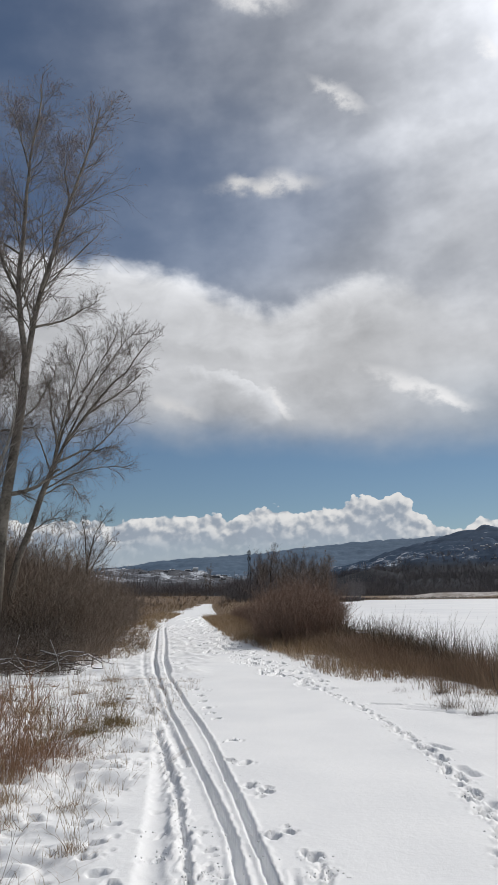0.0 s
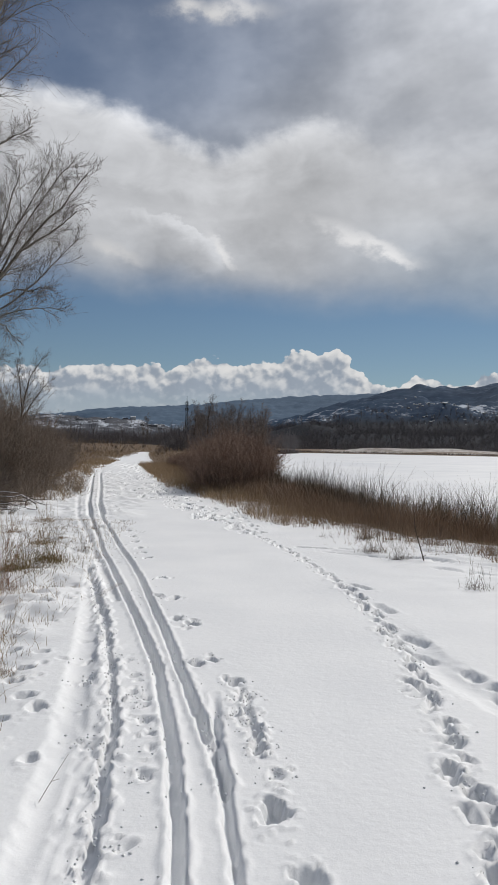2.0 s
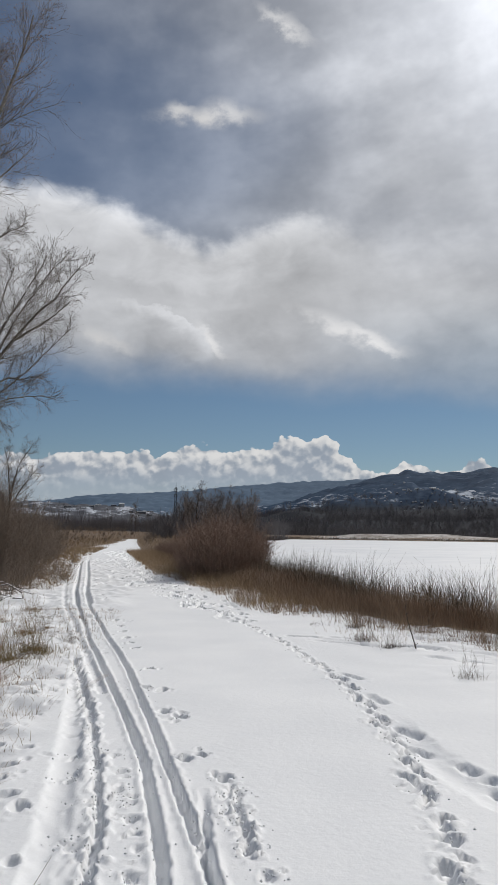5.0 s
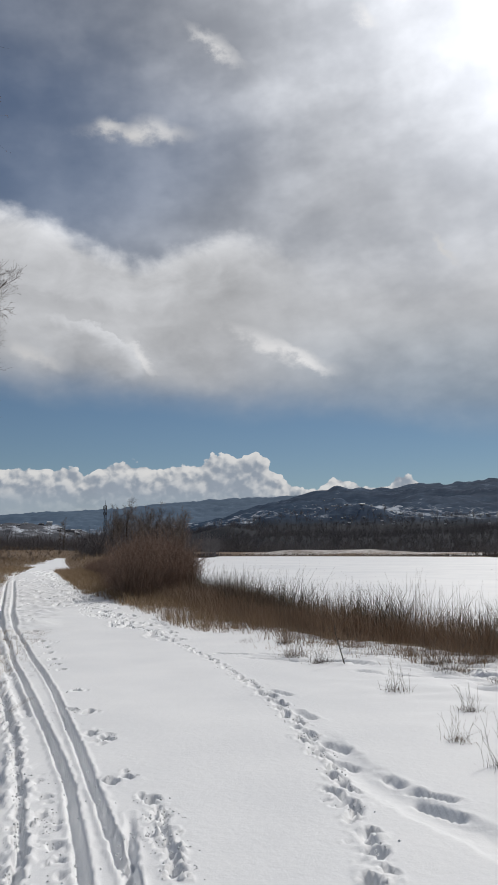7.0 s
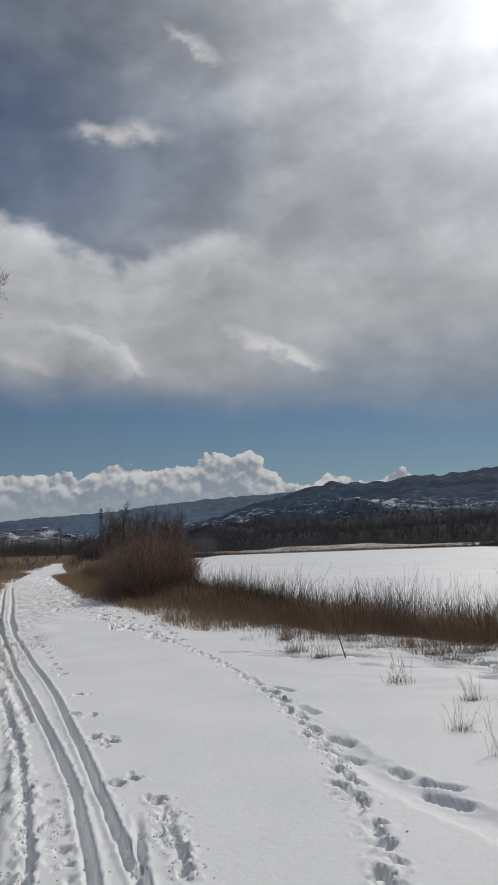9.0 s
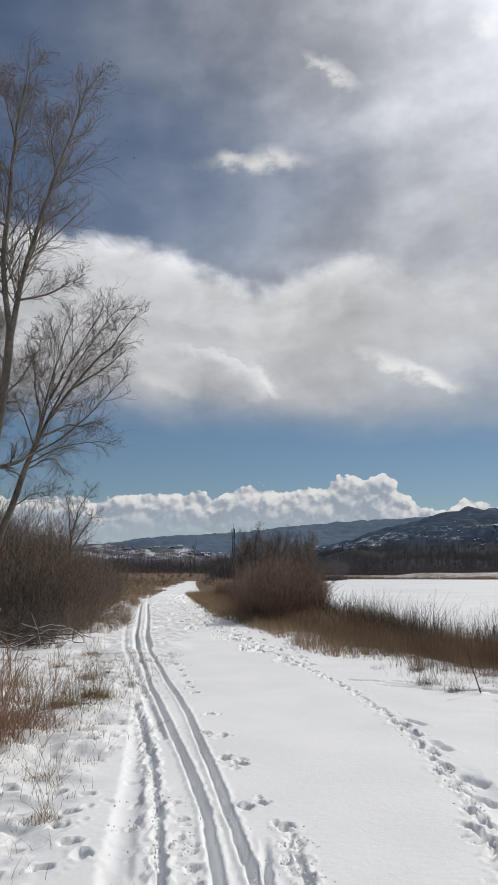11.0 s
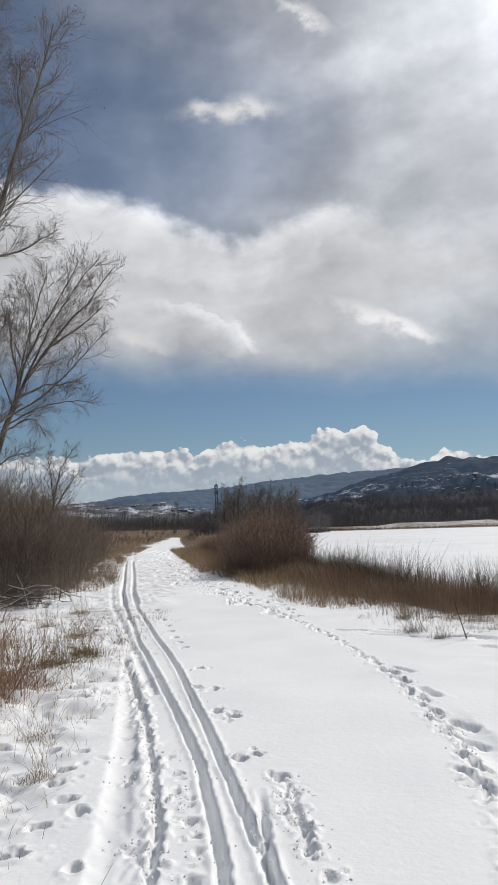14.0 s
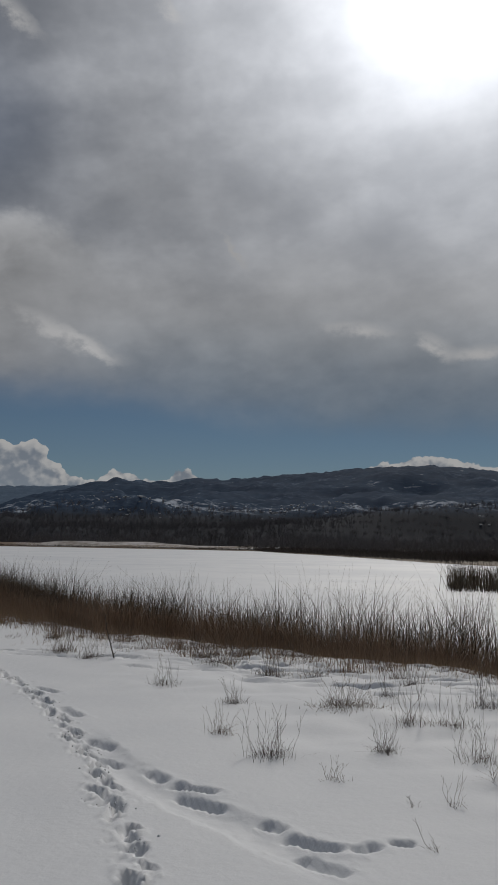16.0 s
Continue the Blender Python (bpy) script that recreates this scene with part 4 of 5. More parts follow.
tall_tree("leaning_tree", -7.66, 25.89, -16.48,
          ([(-0.1, -0.3), (0.0, 0.63), (0.12, 2.1), (0.26, 2.94), (0.6, 3.79), (0.9, 4.93), (1.32, 6.08)], 0.14, 0.085),
          [([(1.25, 5.9), (1.82, 7.06), (2.53, 8.06, -0.2), (3.5, 9.08, -0.4), (4.48, 10.4, -0.5)], 0.065, 0.014),
           ([(1.25, 5.9), (1.51, 7.24), (2.05, 8.53, 0.3), (2.62, 9.73, 0.5), (3.19, 11.0, 0.6)], 0.06, 0.014),
           ([(1.35, 6.1), (2.26, 6.69, 0.3), (3.22, 6.95, 0.5)], 0.05, 0.012),
           ([(1.4, 6.6), (1.2, 8.0, 0.4), (1.0, 9.4, 0.6)], 0.05, 0.012),
           ([(2.3, 7.8), (3.2, 8.2, -0.8), (4.2, 8.9, -1.2)], 0.04, 0.012),
           ([(0.95, 5.0), (1.5, 5.35, 0.2), (2.1, 5.4, 0.3), (2.7, 5.1, 0.4)], 0.03, 0.01),
           ([(0.6, 3.8), (1.2, 4.1, -0.3), (1.8, 3.9, -0.5)], 0.024, 0.009),
           ([(1.5, 6.5), (2.4, 8.6, 0.2), (3.3, 10.2, 0.3), (3.9, 11.0, 0.3)], 0.04, 0.011),
           ([(1.1, 5.5), (2.3, 6.3, 0.5), (3.5, 7.6, 0.8), (4.2, 8.5, 0.9)], 0.036, 0.010),
           ([(1.3, 6.3), (1.7, 8.4, -0.5), (2.2, 10.4, -0.7)], 0.036, 0.010),
           ([(1.2, 5.8), (0.7, 7.2, 0.6), (0.35, 8.4, 0.9)], 0.032, 0.010),
           ([(1.0, 5.2), (1.9, 5.7, -0.6), (2.9, 6.0, -1.0), (3.6, 5.9, -1.2)], 0.030, 0.009)],
          BARK_PALE, "bare tree leaning out of the thicket over the way", 8, dense=2.3, shoot_len=1.7, from_low=0.12)
tall_tree("dark_tree", -10.1, 26.11, -21.15,
          ([(-0.1, -0.3), (0.0, 0.98), (0.2, 2.11), (0.57, 3.45), (0.81, 4.61), (0.9, 5.97), (0.87, 7.54), (0.92, 8.53)], 0.32, 0.17),
          [([(0.92, 8.2), (1.36, 9.76, 0.3), (1.93, 10.81, 0.5)], 0.11, 0.02),
           ([(0.88, 7.6), (0.04, 9.07, -0.3), (-1.1, 9.77, -0.5), (-2.3, 10.1, -0.7)], 0.12, 0.02),
           ([(0.9, 8.3), (0.78, 9.92), (0.47, 11.2, 0.2)], 0.10, 0.02),
           ([(0.88, 8.0), (1.76, 9.18, -0.5), (2.3, 9.9, -0.8)], 0.09, 0.018),
           ([(0.8, 6.6), (2.0, 7.4, 0.5), (3.2, 7.5, 0.8)], 0.07, 0.015),
           ([(0.85, 6.2), (-0.8, 7.6, 0.4), (-2.4, 8.4, 0.6)], 0.07, 0.015)],
          BARK_DARK, "stout dark-barked bare tree behind the aspens", 9, dense=3.6, shoot_len=2.3, twig_mat=TWIG)
tall_tree("sapling", -8.97, 44.1, -11.49,
          ([(0.0, 0.0), (0.05, 1.0), (0.12, 2.4)], 0.10, 0.07),
          [([(0.1, 2.2), (0.3, 4.02), (0.6, 5.29, 0.2), (1.25, 6.7, 0.3)], 0.06, 0.012), ([(0.12, 2.3), (0.21, 3.55), (0.04, 4.97, -0.3), (-0.3, 6.2, -0.4)], 0.05, 0.012),
           ([(0.1, 2.0), (-0.5, 3.4, 0.3), (-1.0, 4.6, 0.4)], 0.04, 0.01), ([(0.2, 3.0), (0.9, 4.0, -0.4), (1.6, 4.9, -0.6)], 0.04, 0.01)],
          BARK_GREY, "small bare tree at the far end of the thicket", 12, twig_len=0.9, shoot_len=1.5)


def bare_tree(h, seed, bark, dense=1.0, stout=1.0, twigs=None):
    """A slim bare wood tree with its parts, built at the origin."""
    rng = np.random.default_rng(seed)
    root = thing("bare_tree", pose(0, 0, 0), "slim bare grey-brown tree in the wood", "tree", "bare wood trees")
    k = rng.integers(3, 5)
    trunk = np.array([[0, 0, -0.3], [rng.normal(0, 0.1), rng.normal(0, 0.1), h * 0.25], [rng.normal(0, 0.25), rng.normal(0, 0.25), h * 0.6], [rng.normal(0, 0.5), rng.normal(0, 0.5), h]])
    P = resample(trunk, 14)[None]
    R = np.linspace(0.012 * h, 0.012, 14)[None]
    V, F = tubes(P, R, 6)
    piece("trunk", V, F, bark, root, smooth=True)
    L, LR = sprout(rng, P, R, int(16 * dense), 0.25, 0.95, 0.7, lambda s, q: h * 0.36 * (1.15 - 0.8 * s), 8, 0.14, 0.10, 0.55, 0.012)
    B, BR = sprout(rng, L, LR, 8, 0.15, 1.0, 0.7, lambda s, q: h * 0.13 * (1.1 - 0.5 * s), 5, 0.12, 0.14, 0.6, 0.008 * stout)
    T, TR = sprout(rng, B, BR, 5, 0.2, 1.0, 0.7, lambda s, q: h * 0.06 + 0 * s, 4, 0.08, 0.15, 0.7, 0.006 * stout)
    for b, r in zip(L, LR):
        V, F = tubes(b[None], r[None], 4)
        piece("branch", V, F, bark, root)
    V, F = join(tubes(B, BR, 3), tubes(T, TR, 3))
    tagged(piece("twig_crown", V, F, twigs or TWIG_DARK, root), kind="stuff")
    return root


def scatter(model, spots):
    """The model moved to the first spot, copies of it at the others: (x, y, turn, scale)."""
    for n, (x, y, turn, size) in enumerate(spots):
        m = Matrix.LocRotScale((x, y, float(ground_z(x, y)[0])), Euler((0, 0, radians(turn))), (size, size, size))
        if n:
            copy_thing(model, m)
    x, y, turn, size = spots[0]
    model.matrix_basis = Matrix.LocRotScale((x, y, float(ground_z(x, y)[0])), Euler((0, 0, radians(turn))), (size, size, size))


def polar(az, r):
    return r * math.sin(radians(az)), r * math.cos(radians(az))


rng = np.random.default_rng(77)
# the wood behind the thicket
for k, (h, bark) in enumerate(((9.5, BARK_GREY), (8.0, BARK_DARK), (10.5, BARK_GREY), (7.0, BARK_DARK))):
    model = bare_tree(h, 40 + k, bark)
    scatter(model, [(*polar(rng.uniform(-33, -17.6), rng.uniform(27.5, 44)), rng.uniform(0, 360), rng.uniform(0.7, 1.15)) for _ in range(10)])
# the row of trees by the mast, and others across the meadow
for k, (h, bark) in enumerate(((15, BARK_GREY), (17, BARK_DARK), (13, BARK_GREY))):
    model = bare_tree(h, 60 + k, bark, 0.9, 3.0, TWIG)
    spots = [(*polar(rng.uniform(0.3, 5.6), rng.uniform(270, 350)), rng.uniform(0, 360), rng.uniform(0.6, 1.08)) for _ in range(26)]
    spots += [(*polar(rng.uniform(-3.5, 0.5), rng.uniform(320, 380)), rng.uniform(0, 360), rng.uniform(0.5, 0.75)) for _ in range(3)]
    scatter(model, spots)


# ---- bushes ----
def bush(name, seed, width, height, stems, material, label, group, lean=0.35):
    """A dense many-stemmed shrub, built at the origin."""
    rng = np.random.default_rng(seed)
    root = thing(name, pose(0, 0, 0), label, "bush", group)
    a, q = rng.uniform(0, 2 * np.pi, stems), np.sqrt(rng.uniform(0, 1, stems)) * width / 2
    base = np.stack([np.cos(a) * q, np.sin(a) * q, np.full(stems, -0.15)], -1)
    out = np.stack([np.cos(a), np.sin(a), 0 * a], -1) * (q / width * 2)[:, None]
    D = unit(np.array([0, 0, 1.0]) + out * lean + rng.normal(0, 0.16, (stems, 3)))
    L = height * (0.32 + 0.85 * rng.beta(1.8, 2.6, stems)) * (1.05 - 0.45 * (q / width * 2) ** 2)
    pts = [base]
    for _ in range(4):
        pts.append(pts[-1] + D * (L / 4)[:, None])
        D = unit(D + rng.normal(0, 0.12, (stems, 3)))
    P = np.stack(pts, 1)
    R = rng.uniform(0.004, 0.010, (stems, 1)) * np.linspace(1, 0.35, 5)
    V, F = tubes(P, R, 3)
    tagged(piece("stem_thicket", V, F, material, root), kind="stuff")
    T, TR = sprout(rng, P, R, 5, 0.15, 1.0, 0.5, lambda s, q: 0.32 * height * (1.1 - 0.5 * s), 4, 0.15, 0.14, 0.7, 0.0045)
    U, UR = sprout(rng, T, TR, 2, 0.2, 1.0, 0.6, lambda s, q: 0.15 * height + 0 * s, 3, 0.1, 0.14, 0.7, 0.004)
    V, F = join(tubes(T, TR, 3), tubes(U, UR, 3))
    tagged(piece("brush", V, F, material, root), kind="stuff")
    return root


left, scrub = [], []
for _ in range(74):
    py = 18.6 + 46 * rng.random() ** 1.6
    depth = rng.uniform(1.2, 2.6 + 0.30 * py)
    px = float(left_edge(py)) - depth
    size = rng.uniform(0.75, 1.05) + min(depth, 6.0) * 0.13
    if px < -0.262 * py and py < 25:      # only low growth before the trunks
        scrub.append((px, py, rng.uniform(0, 360), rng.uniform(0.5, 1.0)))
        continue
    if px + 1.0 > -0.150 * py and py > 22:      # and where the meadow begins
        size = rng.uniform(0.28, 0.5)
    left.append((px, py, rng.uniform(0, 360), size))
for _ in range(14):
    left.append((*polar(rng.uniform(-28, -14.5), rng.uniform(27.5, 36)), rng.uniform(0, 360), rng.uniform(1.2, 1.9)))
for _ in range(28):
    scrub.append((*polar(rng.uniform(-26, -13.5), rng.uniform(18.2, 25)), rng.uniform(0, 360), rng.uniform(0.45, 0.95)))
for px in np.arange(-12.5, -4.2, 0.75):
    scrub.append((px, 18.8 + rng.uniform(-2.2, 1.6) + 0.25 * max(0, px + 5.6), rng.uniform(0, 360), rng.uniform(0.22, 0.7)))
for k in range(4):
    model = bush("thicket_bush", 100 + k, 2.3, 2.7, 230, TWIG_BROWN, "dense bare brown thicket bush beside the way", "thicket bushes")
    scatter(model, left[k::4])
for k in range(4):
    # dark bark on every other model puts the wood's shade into the scrub colour
    model = bush("scrub_bush", 110 + k, 1.9, 1.7, 58, (BARK_DARK, TWIG_DARK)[k % 2], "open tangle of bare grey-brown scrub at the foot of the trees", "scrub bushes", 0.8)
    scatter(model, scrub[k::4])
dark = [(*polar(rng.uniform(-29, -18.0), rng.uniform(28, 36)), rng.uniform(0, 360), rng.uniform(1.0, 1.6)) for _ in range(12)]
for k in range(2):
    model = bush("wood_bush", 130 + k, 2.4, 2.7, 200, TWIG, "tall dark bare undergrowth between the trunks of the wood", "undergrowth of the wood")
    scatter(model, dark[k::2])
right = []
for _ in range(70):
    py = rng.uniform(29, 70)
    px = float(right_edge(py)) + rng.uniform(1.0, 2.0 + 0.03 * py)
    size = rng.uniform(0.32, 0.62) + 0.45 * float(ease(math.degrees(math.atan2(px, py)), 0.5, 3.5))
    if math.degrees(math.atan2(px + 1.3 * size, py)) > 6.5:
        continue
    right.append((px, py, rng.uniform(0, 360), size))
for _ in range(10):
    py = rng.uniform(29, 38)
    right.append((py * math.tan(radians(rng.uniform(2.6, 4.0))), py, rng.uniform(0, 360), rng.uniform(0.8, 1.05)))
for _ in range(12):
    right.append((*polar(rng.uniform(6.4, 10.5), rng.uniform(24, 31)), rng.uniform(0, 360), rng.uniform(0.22, 0.38)))
for k in range(3):
    model = bush("willow_bush", 120 + k, 2.4, 2.6, 205, TWIG_RED, "dense bare reddish-brown willow bush by the lake", "willow bushes")
    scatter(model, right[k::3])


# ---- reeds and grass (uncountable) ----
def strew(rng, n, y0, y1, d0, d1, edge, sign):
    """n points between two distances beyond an edge of the way."""
    y = y0 + (y1 - y0) * rng.random(n)
    d = d0 + (d1 - d0) * rng.random(n)
    x = edge(y) + sign * d
    return np.stack([x, y, ground_z(x, y) - 0.03], -1)


def stuff(name, sets, material, label, category):
    V, F = join(*sets)
    ob = piece(name, V, F, material)
    return tagged(ob, label, category, kind="stuff")


rng = np.random.default_rng(21)


def clumped(rng, p, n, sigma):
    q = np.repeat(p, n, axis=0)
    q[:, :2] += rng.normal(0, sigma, (len(q), 2))
    q[:, 2] = ground_z(q[:, 0], q[:, 1]) - 0.03
    return q


def front(rng, n, deep):
    """Points along the reed bed: from the verge back towards the ice."""
    s = rng.random(n) ** 1.25
    y = 6.0 + 24.0 * s
    d = deep[0] + (deep[1] - deep[0]) * rng.random(n) + 1.0 * (smooth_noise(y * 1.1, 0 * y, 17) - 0.4) + 0.6 * (smooth_noise(y * 3.1, 0 * y, 18) - 0.5)
    x = right_edge(y) + d * 0.86
    y = y + d * 0.5
    return np.stack([x, y, ground_z(x, y) - 0.03], -1)


p = clumped(rng, front(rng, 3900, (0.0, 2.6)), 9, 0.12)
low = blades(rng, p, rng.uniform(0.4, 0.85, len(p)) * (0.75 + 0.5 * smooth_noise(p[:, 0] * 1.3, p[:, 1] * 1.3, 5)), 0.008, 0.42, 4, 0.35)
p2 = clumped(rng, front(rng, 1100, (-1.3, 0.5)), 8, 0.07)
edge_low = blades(rng, p2, rng.uniform(0.10, 0.42, len(p2)), 0.007, 0.45, 4, 0.4)
stuff("russet_grass_bed", [low, edge_low], GRASS_RED, "dense russet dead grass along the lake shore", "grass")
p = clumped(rng, front(rng, 1750, (1.0, 3.3)), 9, 0.13)
tall = blades(rng, p, rng.uniform(0.8, 1.75, len(p)) * (0.62 + 0.65 * smooth_noise(p[:, 0] * 1.3, p[:, 1] * 1.3, 8)) * (0.82 + 0.22 * ease(p[:, 0], 5.5, 9.0)), 0.011, 0.24, 5, 0.35)
stuff("reed_bed", [tall], REED, "tall dark dry reeds standing at the edge of the ice", "reeds")
# reeds far out on the ice
c = np.array([polar(rng.uniform(39.6, 56), rng.uniform(50, 60)) for _ in range(700)])
p = np.repeat(np.c_[c, np.full(len(c), LAKE_Z)], 7, axis=0) + rng.normal(0, 0.3, (4900, 3)) * [1, 1, 0]
stuff("reed_island", [blades(rng, p, rng.uniform(0.9, 1.8, len(p)), 0.035, 0.2, 3)], REED, "patch of dark reeds standing out in the frozen lake", "reeds")
# straw fringes of the way and the meadow beyond
p = np.concatenate([strew(rng, 700, 21, 95, -0.9, 1.6, left_edge, -1), strew(rng, 2600, 17, 75, -1.7, 1.8, right_edge, 1)])
p = clumped(rng, p, 12, 0.09)
stuff("straw_fringe", [blades(rng, p, rng.uniform(0.08, 0.46, len(p)) * (0.5 + 1.2 * smooth_noise(p[:, 0] * 0.8, p[:, 1] * 0.8, 25)), 0.008 + 0.0002 * p[:, 1], 0.5, 3, 0.4)], GRASS, "pale straw grass poking through the snow along the way", "grass")
far = []
for n in (16000, 16000):
    y = 62 + 240 * rng.random(n) ** 1.3
    x = rng.uniform(-75, 40, n) * (y / 200)
    keep = (x < left_edge(y) - 0.5) | (x > right_edge(y) + 0.5) | (y > 210)
    keep &= lake_depth(x, y) < -2
    q = np.stack([x, y, ground_z(x, y) - 0.05], -1)[keep]
    far.append(blades(rng, q, rng.uniform(0.35, 1.0, len(q)) * (0.5 + 1.1 * smooth_noise(q[:, 0] * 0.12, q[:, 1] * 0.05, 26) ** 2), 0.00028 * q[:, 1], 0.4, 3, 0.3))
stuff("meadow_grass", far, GRASS, "tall tawny dead grass on the meadow", "grass")
q = np.stack([rng.uniform(-2.9, -0.5, 1500) + 0.0, rng.uniform(4.5, 14, 1500)], -1)
x = right_edge(q[:, 1]) + q[:, 0] * rng.uniform(0.05, 1.0, 1500)
p = clumped(rng, np.c_[x, q[:, 1], 0 * x], 3, 0.05)
q = np.stack([-1.1 - 3.4 * rng.random(1900), rng.uniform(3.4, 17.5, 1900)], -1)
p = np.concatenate([p, clumped(rng, np.c_[q, 0 * q[:, 0]], 4, 0.06)])
stuff("sparse_straw", [blades(rng, p, rng.uniform(0.04, 0.2, len(p)), 0.004, 0.6, 3, 0.5)], GRASS, "sparse short straw sticking out of the snow on the verges", "grass")
p = strew(rng, 4200, 17.0, 30, 0.0, 1.4, left_edge, -1)
p = np.concatenate([p, np.c_[rng.uniform(-12, -4.5, 2600), rng.uniform(17.0, 20.0, 2600), np.full(2600, -0.05)]])
p = p[smooth_noise(p[:, 0] * 1.6, p[:, 1] * 1.6, 44) > 0.45 + 0.25 * (p[:, 1] < 18)]
stuff("thicket_grass", [blades(rng, p, rng.uniform(0.3, 0.9, len(p)), 0.008, 0.3, 4, 0.2)], TWIG_BROWN, "brown dead grass and shoots at the foot of the thicket", "grass")


# ---- single tufts ----
def stalk_meshes(material, count, seed):
    """Unit-high dry stalks, some forked, to be shared by the tufts."""
    rng = np.random.default_rng(seed)
    out = []
    for _ in range(count):
        p = np.cumsum(np.c_[rng.normal(0, 0.035, (6, 2)), np.full(6, 0.2)], axis=0) - [0, 0, 0.2]
        P, R = p[None], np.linspace(0.0048, 0.002, 6)[None]
        T, TR = sprout(rng, P, R, rng.integers(1, 4), 0.35, 0.95, 0.4, lambda s, q: 0.3 + 0 * s, 4, 0.14, 0.08, 0.8, 0.003)
        V, F = join(tubes(P, R, 3), tubes(T, TR, 3))
        out.append(raw_mesh("stalk", V, F, material))
    return out


STALKS = {m.name: stalk_meshes(m, 14, 70 + n) for n, m in enumerate((TWIG, GRASS, TWIG_BROWN, TWIG_DARK, SHRUB, OLIVE))}


def tuft(name, x, y, height, width, count, material, label, category, seed, lean=0.22, group="grass tufts"):
    """A tuft of dry stalks standing in the snow, with short bent blades round its foot."""
    rng = np.random.default_rng(seed)
    root = thing(name, pose(x, y, float(ground_z(x, y)[0]) - 0.03), label, category, group)
    pool = STALKS[material.name]
    for _ in range(count):
        bx, by = rng.normal(0, width * 0.3, 2)
        ob = new("stalk", pool[rng.integers(len(pool))])
        h = height * rng.uniform(0.4, 1.05)
        turn = Euler((rng.normal(0, lean) - by * 0.9, rng.normal(0, lean) + bx * 0.9, rng.uniform(0, 6.28)))
        ob.parent = root
        ob.matrix_basis = Matrix.LocRotScale((bx, by, 0), turn, (max(h, 0.3), max(h, 0.3), h))
    few = count * 8
    V, F = blades(rng, np.c_[rng.normal(0, width * 0.4, (few, 2)), np.zeros(few)], rng.uniform(0.12, 0.4, few) * height, 0.005, 0.6, 3, 0.5)
    tagged(piece("foot_grass", V, F, material, root), kind="stuff")
    return root


DRY = "tuft of dry pale stalks standing in the snow"
for n, (x, y, h, w, c) in enumerate(((3.26, 14.49, 0.35, 0.22, 26), (3.21, 11.83, 0.38, 0.22, 30), (3.0, 12.6, 0.55, 0.30, 30), (3.4, 9.2, 0.42, 0.22, 14), (3.09, 5.87, 0.42, 0.22, 24),
                                     (3.03, 6.72, 0.32, 0.14, 14), (3.74, 7.98, 0.33, 0.16, 18), (4.7, 11.36, 0.34, 0.2, 20), (5.11, 9.79, 0.42, 0.25, 26), (4.83, 6.41, 0.5, 0.2, 14),
                                     (4.04, 5.69, 0.34, 0.15, 20), (3.23, 5.14, 0.2, 0.1, 10), (5.13, 6.17, 0.4, 0.25, 16), (3.33, 4.41, 0.15, 0.06, 4), (3.6, 4.3, 0.22, 0.08, 5),
                                     (4.59, 5.19, 0.4, 0.25, 16), (6.21, 6.92, 0.45, 0.3, 26), (5.56, 9.38, 0.3, 0.2, 18), (4.26, 13.75, 0.3, 0.3, 30), (4.75, 10.73, 0.45, 0.25, 20),
                                     (2.98, 3.72, 0.2, 0.03, 2), (5.4, 7.6, 0.35, 0.2, 14), (6.3, 8.3, 0.4, 0.25, 20), (4.3, 4.6, 0.35, 0.2, 10))):
    tuft("grass_tuft", x, y, h, w, c, (TWIG_DARK, TWIG, TWIG_BROWN)[n % 3], DRY, "grass", 200 + n)
rng = np.random.default_rng(91)
for n in range(22):
    y = rng.uniform(6.5, 15)
    x = float(right_edge(y)) - rng.uniform(0.2, 1.9)
    tuft("grass_tuft", x, y, rng.uniform(0.15, 0.42), rng.uniform(0.12, 0.35), int(rng.integers(8, 24)), (TWIG_BROWN, GRASS, TWIG)[n % 3], "small dry tuft in the drifted snow by the reeds", "grass", 260 + n, lean=0.35)
tuft("dark_grass_clump", 4.72, 7.31, 0.34, 0.4, 70, TWIG_BROWN, "low dark clump of dead grass half under snow", "grass", 231, lean=0.5)
for n, (x, y, h, w, c) in enumerate(((-2.5, 8.2, 1.12, 0.7, 110), (-2.2, 8.9, 0.75, 0.6, 60), (-2.95, 9.0, 0.8, 0.7, 60), (-2.56, 7.2, 0.75, 0.35, 36), (-2.15, 7.0, 0.6, 0.3, 20))):
    tuft("russet_shrub", x, y, h, w, c, SHRUB if n != 4 else GRASS, "low shrub of thin russet stems in the snow", "shrub", 300 + n, lean=0.27, group="low russet shrubs")
